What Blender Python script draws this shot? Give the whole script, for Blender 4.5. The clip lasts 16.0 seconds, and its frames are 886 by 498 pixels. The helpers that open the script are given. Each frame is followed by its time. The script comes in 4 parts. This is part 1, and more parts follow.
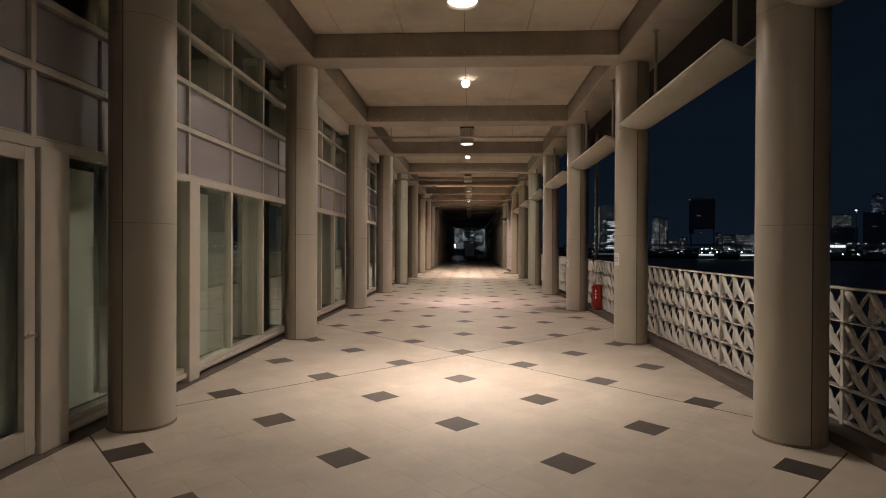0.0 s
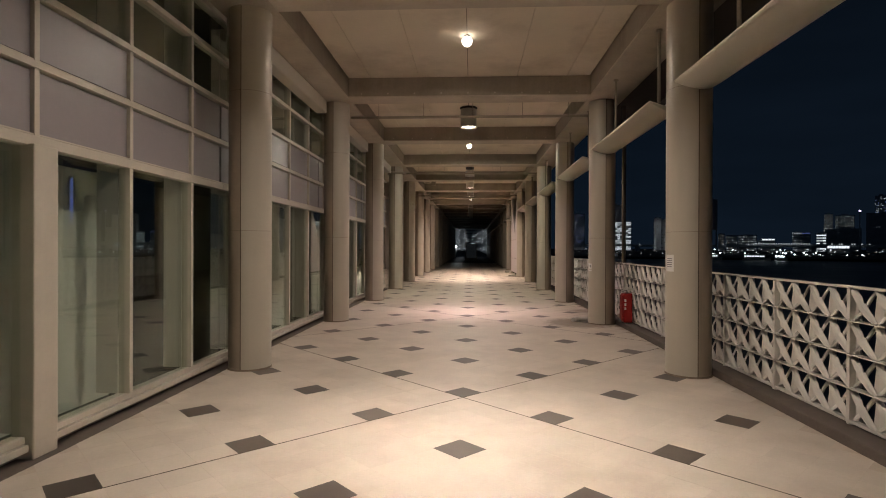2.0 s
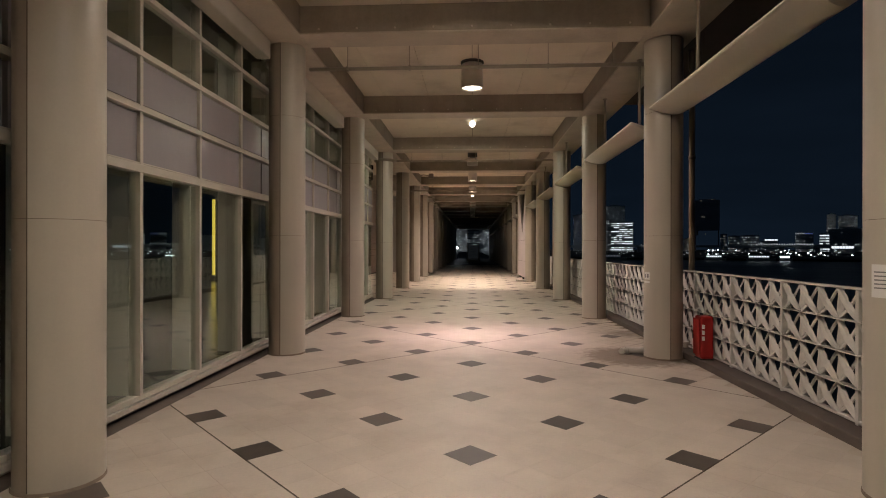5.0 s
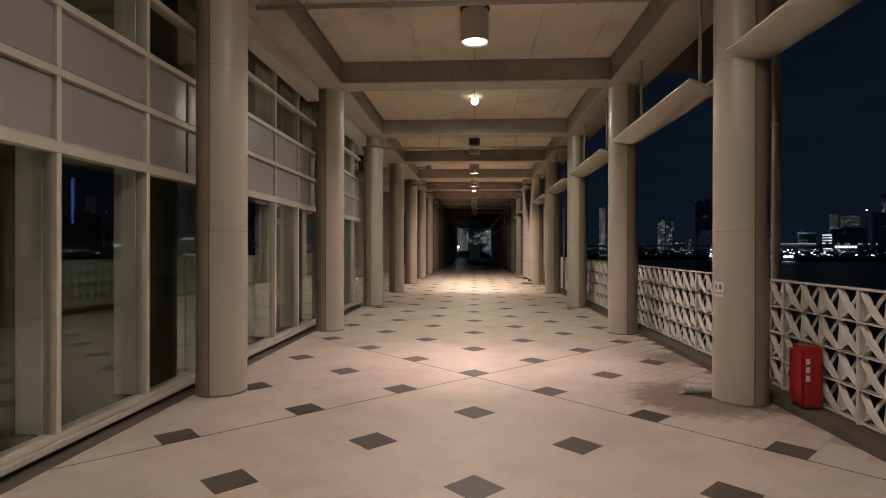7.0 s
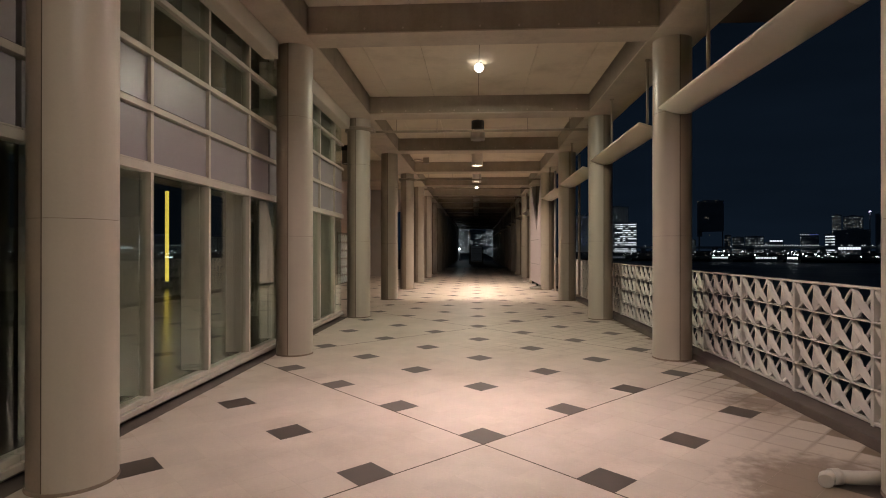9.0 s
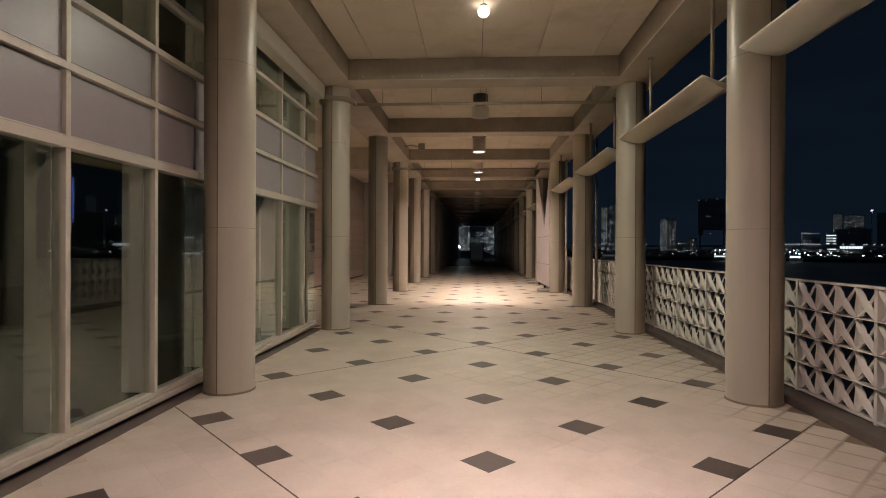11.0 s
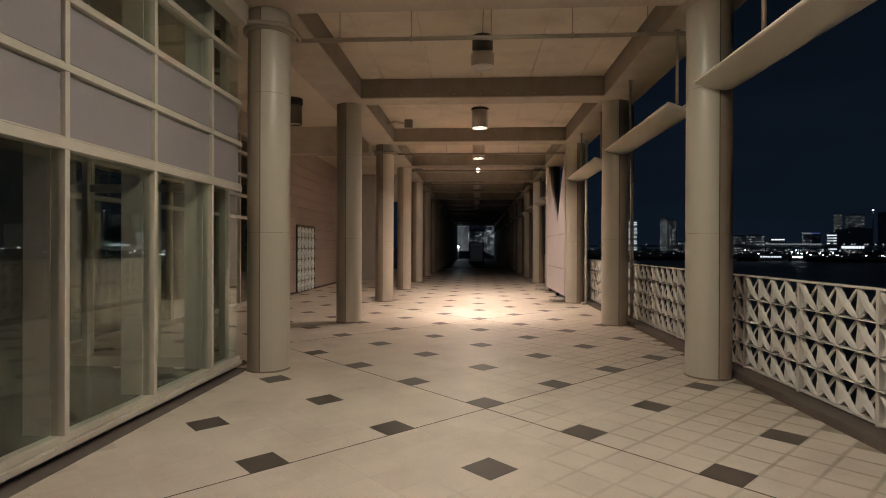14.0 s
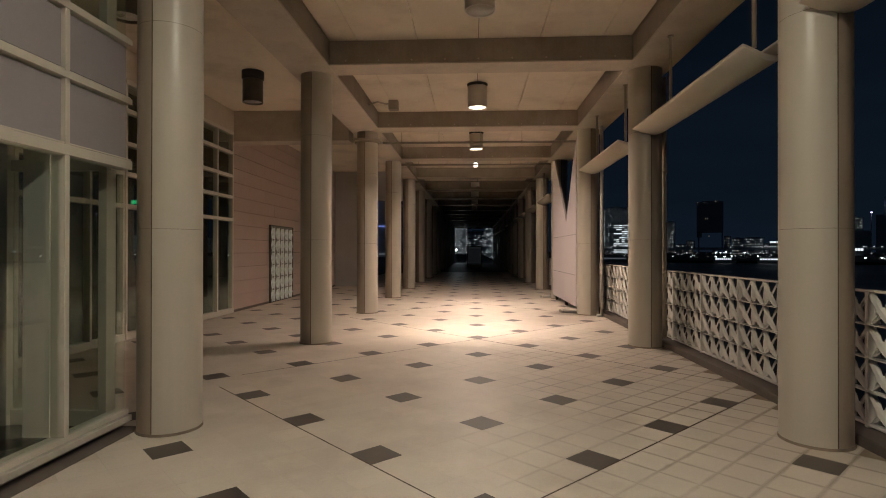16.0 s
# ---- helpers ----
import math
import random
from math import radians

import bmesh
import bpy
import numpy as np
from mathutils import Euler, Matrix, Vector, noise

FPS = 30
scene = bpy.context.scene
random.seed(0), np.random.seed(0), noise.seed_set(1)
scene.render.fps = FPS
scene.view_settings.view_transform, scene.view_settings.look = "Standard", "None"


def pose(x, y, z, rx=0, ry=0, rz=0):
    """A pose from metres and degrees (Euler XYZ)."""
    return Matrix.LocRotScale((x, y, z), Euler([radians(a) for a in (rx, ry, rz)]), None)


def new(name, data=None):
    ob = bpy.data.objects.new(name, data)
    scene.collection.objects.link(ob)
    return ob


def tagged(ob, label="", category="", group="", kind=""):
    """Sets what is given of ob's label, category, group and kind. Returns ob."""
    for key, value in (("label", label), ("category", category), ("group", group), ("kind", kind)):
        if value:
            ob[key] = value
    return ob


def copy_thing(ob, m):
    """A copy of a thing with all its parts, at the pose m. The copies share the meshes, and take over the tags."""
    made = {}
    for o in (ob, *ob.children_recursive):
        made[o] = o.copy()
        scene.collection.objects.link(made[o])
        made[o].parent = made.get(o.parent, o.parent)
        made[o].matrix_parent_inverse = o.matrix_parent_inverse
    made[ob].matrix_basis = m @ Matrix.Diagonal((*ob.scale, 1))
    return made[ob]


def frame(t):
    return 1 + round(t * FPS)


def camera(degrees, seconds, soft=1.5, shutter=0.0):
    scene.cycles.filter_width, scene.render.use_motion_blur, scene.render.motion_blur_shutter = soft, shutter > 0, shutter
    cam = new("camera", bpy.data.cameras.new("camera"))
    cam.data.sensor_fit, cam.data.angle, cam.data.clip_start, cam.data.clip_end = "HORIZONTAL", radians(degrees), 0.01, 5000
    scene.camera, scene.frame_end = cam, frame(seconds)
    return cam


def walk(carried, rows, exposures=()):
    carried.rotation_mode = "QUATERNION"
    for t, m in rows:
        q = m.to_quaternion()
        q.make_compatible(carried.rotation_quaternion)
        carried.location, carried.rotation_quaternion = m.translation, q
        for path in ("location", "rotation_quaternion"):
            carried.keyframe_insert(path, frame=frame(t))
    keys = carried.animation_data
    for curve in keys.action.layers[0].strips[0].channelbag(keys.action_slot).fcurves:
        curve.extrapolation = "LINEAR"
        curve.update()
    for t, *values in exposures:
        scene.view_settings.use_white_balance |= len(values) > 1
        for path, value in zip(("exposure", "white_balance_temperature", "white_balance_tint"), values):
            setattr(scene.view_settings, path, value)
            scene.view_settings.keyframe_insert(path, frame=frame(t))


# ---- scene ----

# ---------------------------------------------------------------- camera
cam = camera(78.1, 16.0, soft=1.0)
EYES = [  # seconds, x, y, z, yaw, pitch, roll
    (0.0, 0.109, -0.010, 1.615, 2.84, -0.30, 0.30),
    (1.0, 0.103, 1.135, 1.611, 2.94, -0.23, 0.28),
    (2.0, 0.088, 2.325, 1.596, 3.00, -0.16, 0.22),
    (3.0, 0.056, 3.523, 1.584, 3.01, -0.08, 0.15),
    (4.0, 0.022, 4.690, 1.594, 3.05, 0.00, 0.10),
    (6.5, 0.012, 7.437, 1.626, 3.24, -0.12, 0.12),
    (7.5, -0.030, 8.668, 1.611, 3.26, -0.10, 0.12),
    (9.0, -0.066, 10.425, 1.597, 3.38, 0.10, 0.05),
    (11.5, -0.108, 13.332, 1.601, 3.40, -0.18, 0.28),
    (12.5, -0.112, 14.533, 1.608, 3.37, -0.10, 0.22),
    (13.5, -0.112, 15.664, 1.614, 3.36, -0.14, 0.20),
    (14.5, -0.112, 16.790, 1.610, 3.32, -0.10, 0.18),
    (15.5, -0.098, 17.917, 1.615, 3.23, 0.02, 0.10),
    (16.0, -0.080, 18.481, 1.613, 3.18, 0.20, 0.08),
]
walk(cam, [(t, pose(x, y, z, 90 + p, -r, a)) for t, x, y, z, a, p, r in EYES])

# ---------------------------------------------------------------- plan
BAY = 4.635                 # column spacing
COL0 = 0.15
NCOL = 20
CX = 2.845                   # column axis
CR = 0.275
BEAM_Z, CEIL_Z = 4.69, 5.08
BEAM_X = 2.48
GLASS_X = -3.25
END_Y = 93.0
WATER_Z = -6.0


def col_y(k):
    return COL0 + BAY * k


# ---------------------------------------------------------------- world and lamps
world = bpy.data.worlds.new("night_sky")
scene.world = world
world.use_nodes = True
wn, wl = world.node_tree.nodes, world.node_tree.links
bg = wn["Background"]
tc = wn.new("ShaderNodeTexCoord")
sep = wn.new("ShaderNodeSeparateXYZ")
ramp = wn.new("ShaderNodeValToRGB")
ramp.color_ramp.elements[0].position, ramp.color_ramp.elements[0].color = 0.0, (0.0062, 0.0120, 0.0220, 1)
ramp.color_ramp.elements[1].position, ramp.color_ramp.elements[1].color = 0.6, (0.0022, 0.0036, 0.0062, 1)
cl = wn.new("ShaderNodeTexNoise")
cl.inputs["Scale"].default_value = 3.0
cl.inputs["Detail"].default_value = 5.0
mp = wn.new("ShaderNodeMapping")
mp.inputs["Scale"].default_value = (1, 1, 5)
mixw = wn.new("ShaderNodeMix")
mixw.data_type, mixw.blend_type = "RGBA", "MULTIPLY"
mixw.inputs["Factor"].default_value = 0.55
wl.new(tc.outputs["Generated"], sep.inputs[0])
wl.new(sep.outputs["Z"], ramp.inputs[0])
wl.new(tc.outputs["Generated"], mp.inputs[0])
wl.new(mp.outputs[0], cl.inputs["Vector"])
wl.new(ramp.outputs[0], mixw.inputs["A"])
wl.new(cl.outputs["Fac"], mixw.inputs["B"])
wl.new(mixw.outputs["Result"], bg.inputs["Color"])
bg.inputs["Strength"].default_value = 0.90


def lamp_light(y, z, watts, colour, size, spread, x=0.0):
    d = bpy.data.lights.new("lamp_light", "AREA")
    d.shape, d.size, d.energy, d.color, d.spread = "DISK", size, watts, colour, radians(spread)
    o = new("lamp_light", d)
    o.matrix_world = pose(x, y, z)
    return o


WARM, PINK, AMBER = (1.0, 0.86, 0.735), (1.0, 0.745, 0.735), (1.0, 0.80, 0.66)
PALE = (1.0, 0.95, 0.77)
# bay number, kind, colour, on
LAMPS = [(-2, "can", WARM, 0), (-1, "bulb", WARM, 0.5), (0, "can", WARM, 0), (1, "can", WARM, 1.13), (2, "bulb", WARM, 1.15),
         (3, "can", PINK, 0.82), (4, "bulb", PALE, 1.95), (5, "can", WARM, 0), (6, "can", AMBER, 1.75), (7, "can", AMBER, 1.5),
         (8, "bulb", AMBER, 1.3), (9, "can", WARM, 0), (10, "can", WARM, 0), (11, "can", WARM, 0), (12, "can", WARM, 0)]
LAMP_DY = 1.9
CAN_W, BEAM_W, BULB_W = 84.0, 22.0, 60.0
for k, kind, colour, on in LAMPS:
    y = col_y(k) + LAMP_DY
    if not on:
        continue
    if kind == "can":
        lamp_light(y, 4.56, CAN_W * on, colour, 0.30, 145)
        lamp_light(y, 4.55, BEAM_W * on, colour, 0.20, 62)
    else:
        lamp_light(y, 4.75 if k == 8 else 4.88, BULB_W * on, colour, 0.12, 180)


# ---------------------------------------------------------------- materials
def mat(name, base, rough=0.6, metal=0.0, vary=0.12, scale=6.0, fine=60.0, bump=0.15, spec=0.5, stain=None, stain_amount=0.0, stain_scale=1.2, island=0.0, streak=0.0, rough_vary=0.1):
    m = bpy.data.materials.new(name)
    m.use_nodes = True
    n, l = m.node_tree.nodes, m.node_tree.links
    b = n["Principled BSDF"]
    b.inputs["Metallic"].default_value = metal
    b.inputs["Specular IOR Level"].default_value = spec
    geo = n.new("ShaderNodeNewGeometry")
    pos = geo.outputs["Position"]
    big = n.new("ShaderNodeTexNoise")
    big.inputs["Scale"].default_value, big.inputs["Detail"].default_value = scale, 4.0
    small = n.new("ShaderNodeTexNoise")
    small.inputs["Scale"].default_value, small.inputs["Detail"].default_value = fine, 3.0
    l.new(pos, big.inputs["Vector"])
    l.new(pos, small.inputs["Vector"])
    add = n.new("ShaderNodeMath")
    add.operation = "MULTIPLY_ADD"
    add.inputs[1].default_value = 0.4
    l.new(small.outputs["Fac"], add.inputs[0])
    l.new(big.outputs["Fac"], add.inputs[2])
    r = n.new("ShaderNodeMapRange")
    r.inputs["From Min"].default_value, r.inputs["From Max"].default_value = 0.4, 1.0
    r.inputs["To Min"].default_value, r.inputs["To Max"].default_value = 1 - vary, 1 + vary
    l.new(add.outputs[0], r.inputs["Value"])
    col = n.new("ShaderNodeMix")
    col.data_type, col.blend_type = "RGBA", "MULTIPLY"
    col.inputs["Factor"].default_value = 1.0
    col.inputs["A"].default_value = (*base, 1)
    l.new(r.outputs[0], col.inputs["B"])
    out = col.outputs["Result"]
    if island:
        oi = n.new("ShaderNodeObjectInfo")
        s2 = n.new("ShaderNodeMath")
        s2.operation = "ADD"
        l.new(oi.outputs["Random"], s2.inputs[0])
        l.new(geo.outputs["Random Per Island"], s2.inputs[1])
        fr = n.new("ShaderNodeMath")
        fr.operation = "FRACT"
        l.new(s2.outputs[0], fr.inputs[0])
        r2 = n.new("ShaderNodeMapRange")
        r2.inputs["To Min"].default_value, r2.inputs["To Max"].default_value = 1 - island, 1 + island
        l.new(fr.outputs[0], r2.inputs["Value"])
        c3 = n.new("ShaderNodeMix")
        c3.data_type, c3.blend_type = "RGBA", "MULTIPLY"
        c3.inputs["Factor"].default_value = 1.0
        l.new(out, c3.inputs["A"])
        l.new(r2.outputs[0], c3.inputs["B"])
        out = c3.outputs["Result"]
    if streak:
        mps = n.new("ShaderNodeMapping")
        mps.inputs["Scale"].default_value = (9.0, 9.0, 0.35)
        l.new(pos, mps.inputs[0])
        ns = n.new("ShaderNodeTexNoise")
        ns.inputs["Scale"].default_value, ns.inputs["Detail"].default_value = 1.6, 5.0
        l.new(mps.outputs[0], ns.inputs["Vector"])
        rs = n.new("ShaderNodeMapRange")
        rs.inputs["From Min"].default_value, rs.inputs["From Max"].default_value = 0.35, 0.75
        rs.inputs["To Min"].default_value, rs.inputs["To Max"].default_value = 1 + streak * 0.4, 1 - streak
        l.new(ns.outputs["Fac"], rs.inputs["Value"])
        cs = n.new("ShaderNodeMix")
        cs.data_type, cs.blend_type = "RGBA", "MULTIPLY"
        cs.inputs["Factor"].default_value = 1.0
        l.new(out, cs.inputs["A"])
        l.new(rs.outputs[0], cs.inputs["B"])
        out = cs.outputs["Result"]
    if stain:
        sn = n.new("ShaderNodeTexNoise")
        sn.inputs["Scale"].default_value, sn.inputs["Detail"].default_value, sn.inputs["Roughness"].default_value = stain_scale, 8.0, 0.65
        l.new(pos, sn.inputs["Vector"])
        sr = n.new("ShaderNodeMapRange")
        sr.inputs["From Min"].default_value, sr.inputs["From Max"].default_value = 0.5, 0.72
        sr.inputs["To Max"].default_value = stain_amount
        l.new(sn.outputs["Fac"], sr.inputs["Value"])
        c2 = n.new("ShaderNodeMix")
        c2.data_type = "RGBA"
        l.new(sr.outputs[0], c2.inputs["Factor"])
        l.new(out, c2.inputs["A"])
        c2.inputs["B"].default_value = (*stain, 1)
        out = c2.outputs["Result"]
    l.new(out, b.inputs["Base Color"])
    rr = n.new("ShaderNodeMapRange")
    rr.inputs["To Min"].default_value, rr.inputs["To Max"].default_value = max(0.03, rough - rough_vary), min(1, rough + rough_vary)
    l.new(big.outputs["Fac"], rr.inputs["Value"])
    l.new(rr.outputs[0], b.inputs["Roughness"])
    if bump:
        bp = n.new("ShaderNodeBump")
        bp.inputs["Strength"].default_value, bp.inputs["Distance"].default_value = bump, 0.004
        l.new(add.outputs[0], bp.inputs["Height"])
        l.new(bp.outputs[0], b.inputs["Normal"])
    return m


def glow(name, colour, strength):
    m = bpy.data.materials.new(name)
    m.use_nodes = True
    b = m.node_tree.nodes["Principled BSDF"]
    b.inputs["Base Color"].default_value = (0.02, 0.02, 0.02, 1)
    b.inputs["Emission Color"].default_value = (*colour, 1)
    b.inputs["Emission Strength"].default_value = strength
    return m


def glass(name, tint, gloss=0.006):
    m = bpy.data.materials.new(name)
    m.use_nodes = True
    n, l = m.node_tree.nodes, m.node_tree.links
    n.remove(n["Principled BSDF"])
    tr = n.new("ShaderNodeBsdfTransparent")
    tr.inputs["Color"].default_value = (*tint, 1)
    gl = n.new("ShaderNodeBsdfGlossy")
    gl.inputs["Roughness"].default_value = gloss
    gl.inputs["Color"].default_value = (0.9, 1.0, 0.95, 1)
    lw = n.new("ShaderNodeLayerWeight")
    pw = n.new("ShaderNodeMath")
    pw.operation = "POWER"
    pw.inputs[1].default_value = 3.0
    l.new(lw.outputs["Facing"], pw.inputs[0])
    fr = n.new("ShaderNodeMath")
    fr.operation = "MULTIPLY_ADD"
    fr.inputs[1].default_value, fr.inputs[2].default_value = 0.72, 0.05
    l.new(pw.outputs[0], fr.inputs[0])
    mx = n.new("ShaderNodeMixShader")
    l.new(fr.outputs[0], mx.inputs[0])
    l.new(tr.outputs[0], mx.inputs[1])
    l.new(gl.outputs[0], mx.inputs[2])
    l.new(mx.outputs[0], n["Material Output"].inputs["Surface"])
    return m


M_TILE = mat("cream_tile", (0.57, 0.50, 0.425), 0.5, vary=0.10, scale=2.2, fine=45, bump=0.06, stain=(0.30, 0.23, 0.17), stain_amount=0.35, stain_scale=0.9, island=0.032)


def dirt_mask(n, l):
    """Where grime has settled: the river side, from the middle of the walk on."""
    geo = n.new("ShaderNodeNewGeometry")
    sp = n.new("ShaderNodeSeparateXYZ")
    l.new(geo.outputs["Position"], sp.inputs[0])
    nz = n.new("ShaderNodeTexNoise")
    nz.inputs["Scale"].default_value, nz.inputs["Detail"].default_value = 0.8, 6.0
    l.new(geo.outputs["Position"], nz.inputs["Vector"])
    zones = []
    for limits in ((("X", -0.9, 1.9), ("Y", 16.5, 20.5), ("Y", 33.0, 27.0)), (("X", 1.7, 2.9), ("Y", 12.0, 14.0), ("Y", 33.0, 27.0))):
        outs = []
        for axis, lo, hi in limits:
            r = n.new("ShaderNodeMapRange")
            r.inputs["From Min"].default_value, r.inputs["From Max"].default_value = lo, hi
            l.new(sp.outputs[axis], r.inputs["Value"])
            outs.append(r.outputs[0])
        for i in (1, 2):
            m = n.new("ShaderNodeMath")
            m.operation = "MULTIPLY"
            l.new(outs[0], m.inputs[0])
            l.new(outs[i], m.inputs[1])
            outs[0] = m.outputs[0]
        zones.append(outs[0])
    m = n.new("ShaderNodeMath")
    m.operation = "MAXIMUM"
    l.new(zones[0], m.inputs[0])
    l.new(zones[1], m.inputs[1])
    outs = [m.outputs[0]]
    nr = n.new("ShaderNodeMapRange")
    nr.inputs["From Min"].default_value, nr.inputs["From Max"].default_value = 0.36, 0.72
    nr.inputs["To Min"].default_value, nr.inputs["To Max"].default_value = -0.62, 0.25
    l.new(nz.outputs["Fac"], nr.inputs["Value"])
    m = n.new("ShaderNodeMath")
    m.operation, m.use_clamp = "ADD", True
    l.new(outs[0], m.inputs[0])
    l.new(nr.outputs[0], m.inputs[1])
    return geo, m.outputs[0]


def grimy_edges(m, pitch, y0):
    n, l = m.node_tree.nodes, m.node_tree.links
    b = n["Principled BSDF"]
    src = b.inputs["Base Color"].links[0].from_socket
    geo, mask = dirt_mask(n, l)
    mp = n.new("ShaderNodeMapping")
    mp.vector_type = "TEXTURE"
    mp.inputs["Location"].default_value = (0, y0, 0)
    mp.inputs["Rotation"].default_value = (0, 0, radians(45))
    mp.inputs["Scale"].default_value = (pitch, pitch, 1)
    l.new(geo.outputs["Position"], mp.inputs[0])
    wob = n.new("ShaderNodeTexNoise")
    wob.inputs["Scale"].default_value, wob.inputs["Detail"].default_value = 9.0, 4.0
    l.new(geo.outputs["Position"], wob.inputs["Vector"])
    sp = n.new("ShaderNodeSeparateXYZ")
    l.new(mp.outputs[0], sp.inputs[0])
    ds = []
    for ax in ("X", "Y"):
        pp = n.new("ShaderNodeMath")
        pp.operation = "PINGPONG"
        pp.inputs[1].default_value = 0.5
        l.new(sp.outputs[ax], pp.inputs[0])
        ds.append(pp.outputs[0])
    mx = n.new("ShaderNodeMath")
    mx.operation = "MAXIMUM"
    l.new(ds[0], mx.inputs[0])
    l.new(ds[1], mx.inputs[1])
    wa = n.new("ShaderNodeMath")
    wa.operation = "MULTIPLY_ADD"
    wa.inputs[1].default_value = 0.09
    l.new(wob.outputs["Fac"], wa.inputs[0])
    l.new(mx.outputs[0], wa.inputs[2])
    er = n.new("ShaderNodeMapRange")
    er.interpolation_type = "SMOOTHSTEP"
    er.inputs["From Min"].default_value, er.inputs["From Max"].default_value = 0.455, 0.53
    l.new(wa.outputs[0], er.inputs["Value"])
    mm = n.new("ShaderNodeMath")
    mm.operation = "MULTIPLY"
    l.new(er.outputs[0], mm.inputs[0])
    l.new(mask, mm.inputs[1])
    ms = n.new("ShaderNodeMath")
    ms.operation = "MULTIPLY"
    ms.inputs[1].default_value = 0.58
    l.new(mm.outputs[0], ms.inputs[0])
    c = n.new("ShaderNodeMix")
    c.data_type = "RGBA"
    l.new(ms.outputs[0], c.inputs["Factor"])
    l.new(src, c.inputs["A"])
    c.inputs["B"].default_value = (0.17, 0.12, 0.075, 1)
    out = c.outputs["Result"]
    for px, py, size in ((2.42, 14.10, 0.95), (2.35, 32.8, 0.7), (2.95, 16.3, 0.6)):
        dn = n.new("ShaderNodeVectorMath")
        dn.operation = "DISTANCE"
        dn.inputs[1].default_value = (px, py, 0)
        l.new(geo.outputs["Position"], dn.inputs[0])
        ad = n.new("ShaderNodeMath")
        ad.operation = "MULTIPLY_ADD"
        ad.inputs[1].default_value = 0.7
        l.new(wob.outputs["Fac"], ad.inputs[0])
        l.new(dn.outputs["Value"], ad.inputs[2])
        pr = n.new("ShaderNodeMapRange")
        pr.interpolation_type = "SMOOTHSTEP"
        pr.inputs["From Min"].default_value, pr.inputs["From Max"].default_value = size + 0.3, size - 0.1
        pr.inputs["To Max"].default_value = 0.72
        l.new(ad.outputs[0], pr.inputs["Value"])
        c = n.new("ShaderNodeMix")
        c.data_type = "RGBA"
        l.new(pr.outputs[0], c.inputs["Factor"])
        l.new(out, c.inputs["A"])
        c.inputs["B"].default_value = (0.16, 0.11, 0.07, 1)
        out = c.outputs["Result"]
    l.new(out, b.inputs["Base Color"])


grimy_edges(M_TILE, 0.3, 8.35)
M_DARK = mat("brown_granite_tile", (0.085, 0.066, 0.055), 0.5, vary=0.25, scale=8, fine=120, bump=0.1, island=0.22)
M_JOINT = mat("sealant_joint", (0.10, 0.075, 0.055), 0.8, vary=0.3, scale=5, fine=40)
M_COLUMN = mat("column_cladding", (0.50, 0.455, 0.38), 0.36, streak=0.03, vary=0.05, scale=0.9, fine=45, bump=0.03, rough_vary=0.03)
# Streaked rear half; shade away from the lamps is put into its darker colour.
M_REAR = mat("shaded_rear_cladding", (0.335, 0.275, 0.215), 0.45, streak=0.10, vary=0.12, scale=1.2, fine=45, bump=0.04)
M_FOOT = mat("dirty_seal", (0.24, 0.19, 0.145), 0.8, vary=0.3, scale=7, fine=50)
M_COLSEAM = mat("column_seam", (0.14, 0.105, 0.08), 0.85, vary=0.4, scale=3, fine=30)
M_SEAM = mat("dark_seam", (0.05, 0.04, 0.03), 0.9)
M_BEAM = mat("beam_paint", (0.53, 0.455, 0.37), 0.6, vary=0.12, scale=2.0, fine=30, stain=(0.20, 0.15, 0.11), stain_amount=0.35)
# Darker copy of the beam paint: shade on upright faces put into the colour.
M_WEB = mat("shaded_web_paint", (0.34, 0.285, 0.23), 0.6, streak=0.05, vary=0.14, scale=2.0, fine=30, stain=(0.14, 0.10, 0.07), stain_amount=0.35)
M_CEIL = mat("ceiling_panel", (0.70, 0.61, 0.49), 0.75, vary=0.06, scale=1.3, fine=30, bump=0.05, stain=(0.30, 0.22, 0.15), stain_amount=0.45, stain_scale=0.6)
M_FRAME = mat("cream_window_frame", (0.56, 0.515, 0.44), 0.4, vary=0.06, scale=4, fine=40, bump=0.03)
M_SPANDREL = mat("lilac_spandrel_panel", (0.30, 0.275, 0.29), 0.36, vary=0.05, scale=1.5, fine=20, bump=0.01, spec=0.4)
M_GLASS = glass("tinted_glass", (0.92, 0.945, 0.92))
M_WHITE = mat("white_metal", (0.60, 0.57, 0.525), 0.45, vary=0.06, scale=4, fine=40, bump=0.04, stain=(0.45, 0.36, 0.27), stain_amount=0.3)
M_KERB = mat("dark_kerb_stone", (0.115, 0.092, 0.08), 0.7, stain=(0.22, 0.18, 0.14), stain_amount=0.4, vary=0.2, scale=5, fine=60)
M_FIN = mat("ivory_blade", (0.72, 0.665, 0.57), 0.38, vary=0.05, scale=2, fine=20, bump=0.02)
M_PIPE = mat("painted_pipe", (0.33, 0.28, 0.225), 0.45, vary=0.1, scale=6, fine=50)
M_STEEL = mat("lamp_steel", (0.62, 0.57, 0.52), 0.35, metal=0.45, vary=0.07, scale=8, fine=60, bump=0.04)
M_DARKCAN = mat("dark_lamp_can", (0.11, 0.095, 0.08), 0.4, vary=0.1, scale=8, fine=60)
M_BLACK = mat("black_mount", (0.03, 0.027, 0.025), 0.7)
M_RED = mat("red_enamel", (0.38, 0.020, 0.018), 0.35, vary=0.12, scale=6, fine=50)
M_INK = mat("white_print", (0.75, 0.72, 0.68), 0.6)
M_PAPER = mat("white_paper", (0.75, 0.74, 0.72), 0.7, vary=0.03)
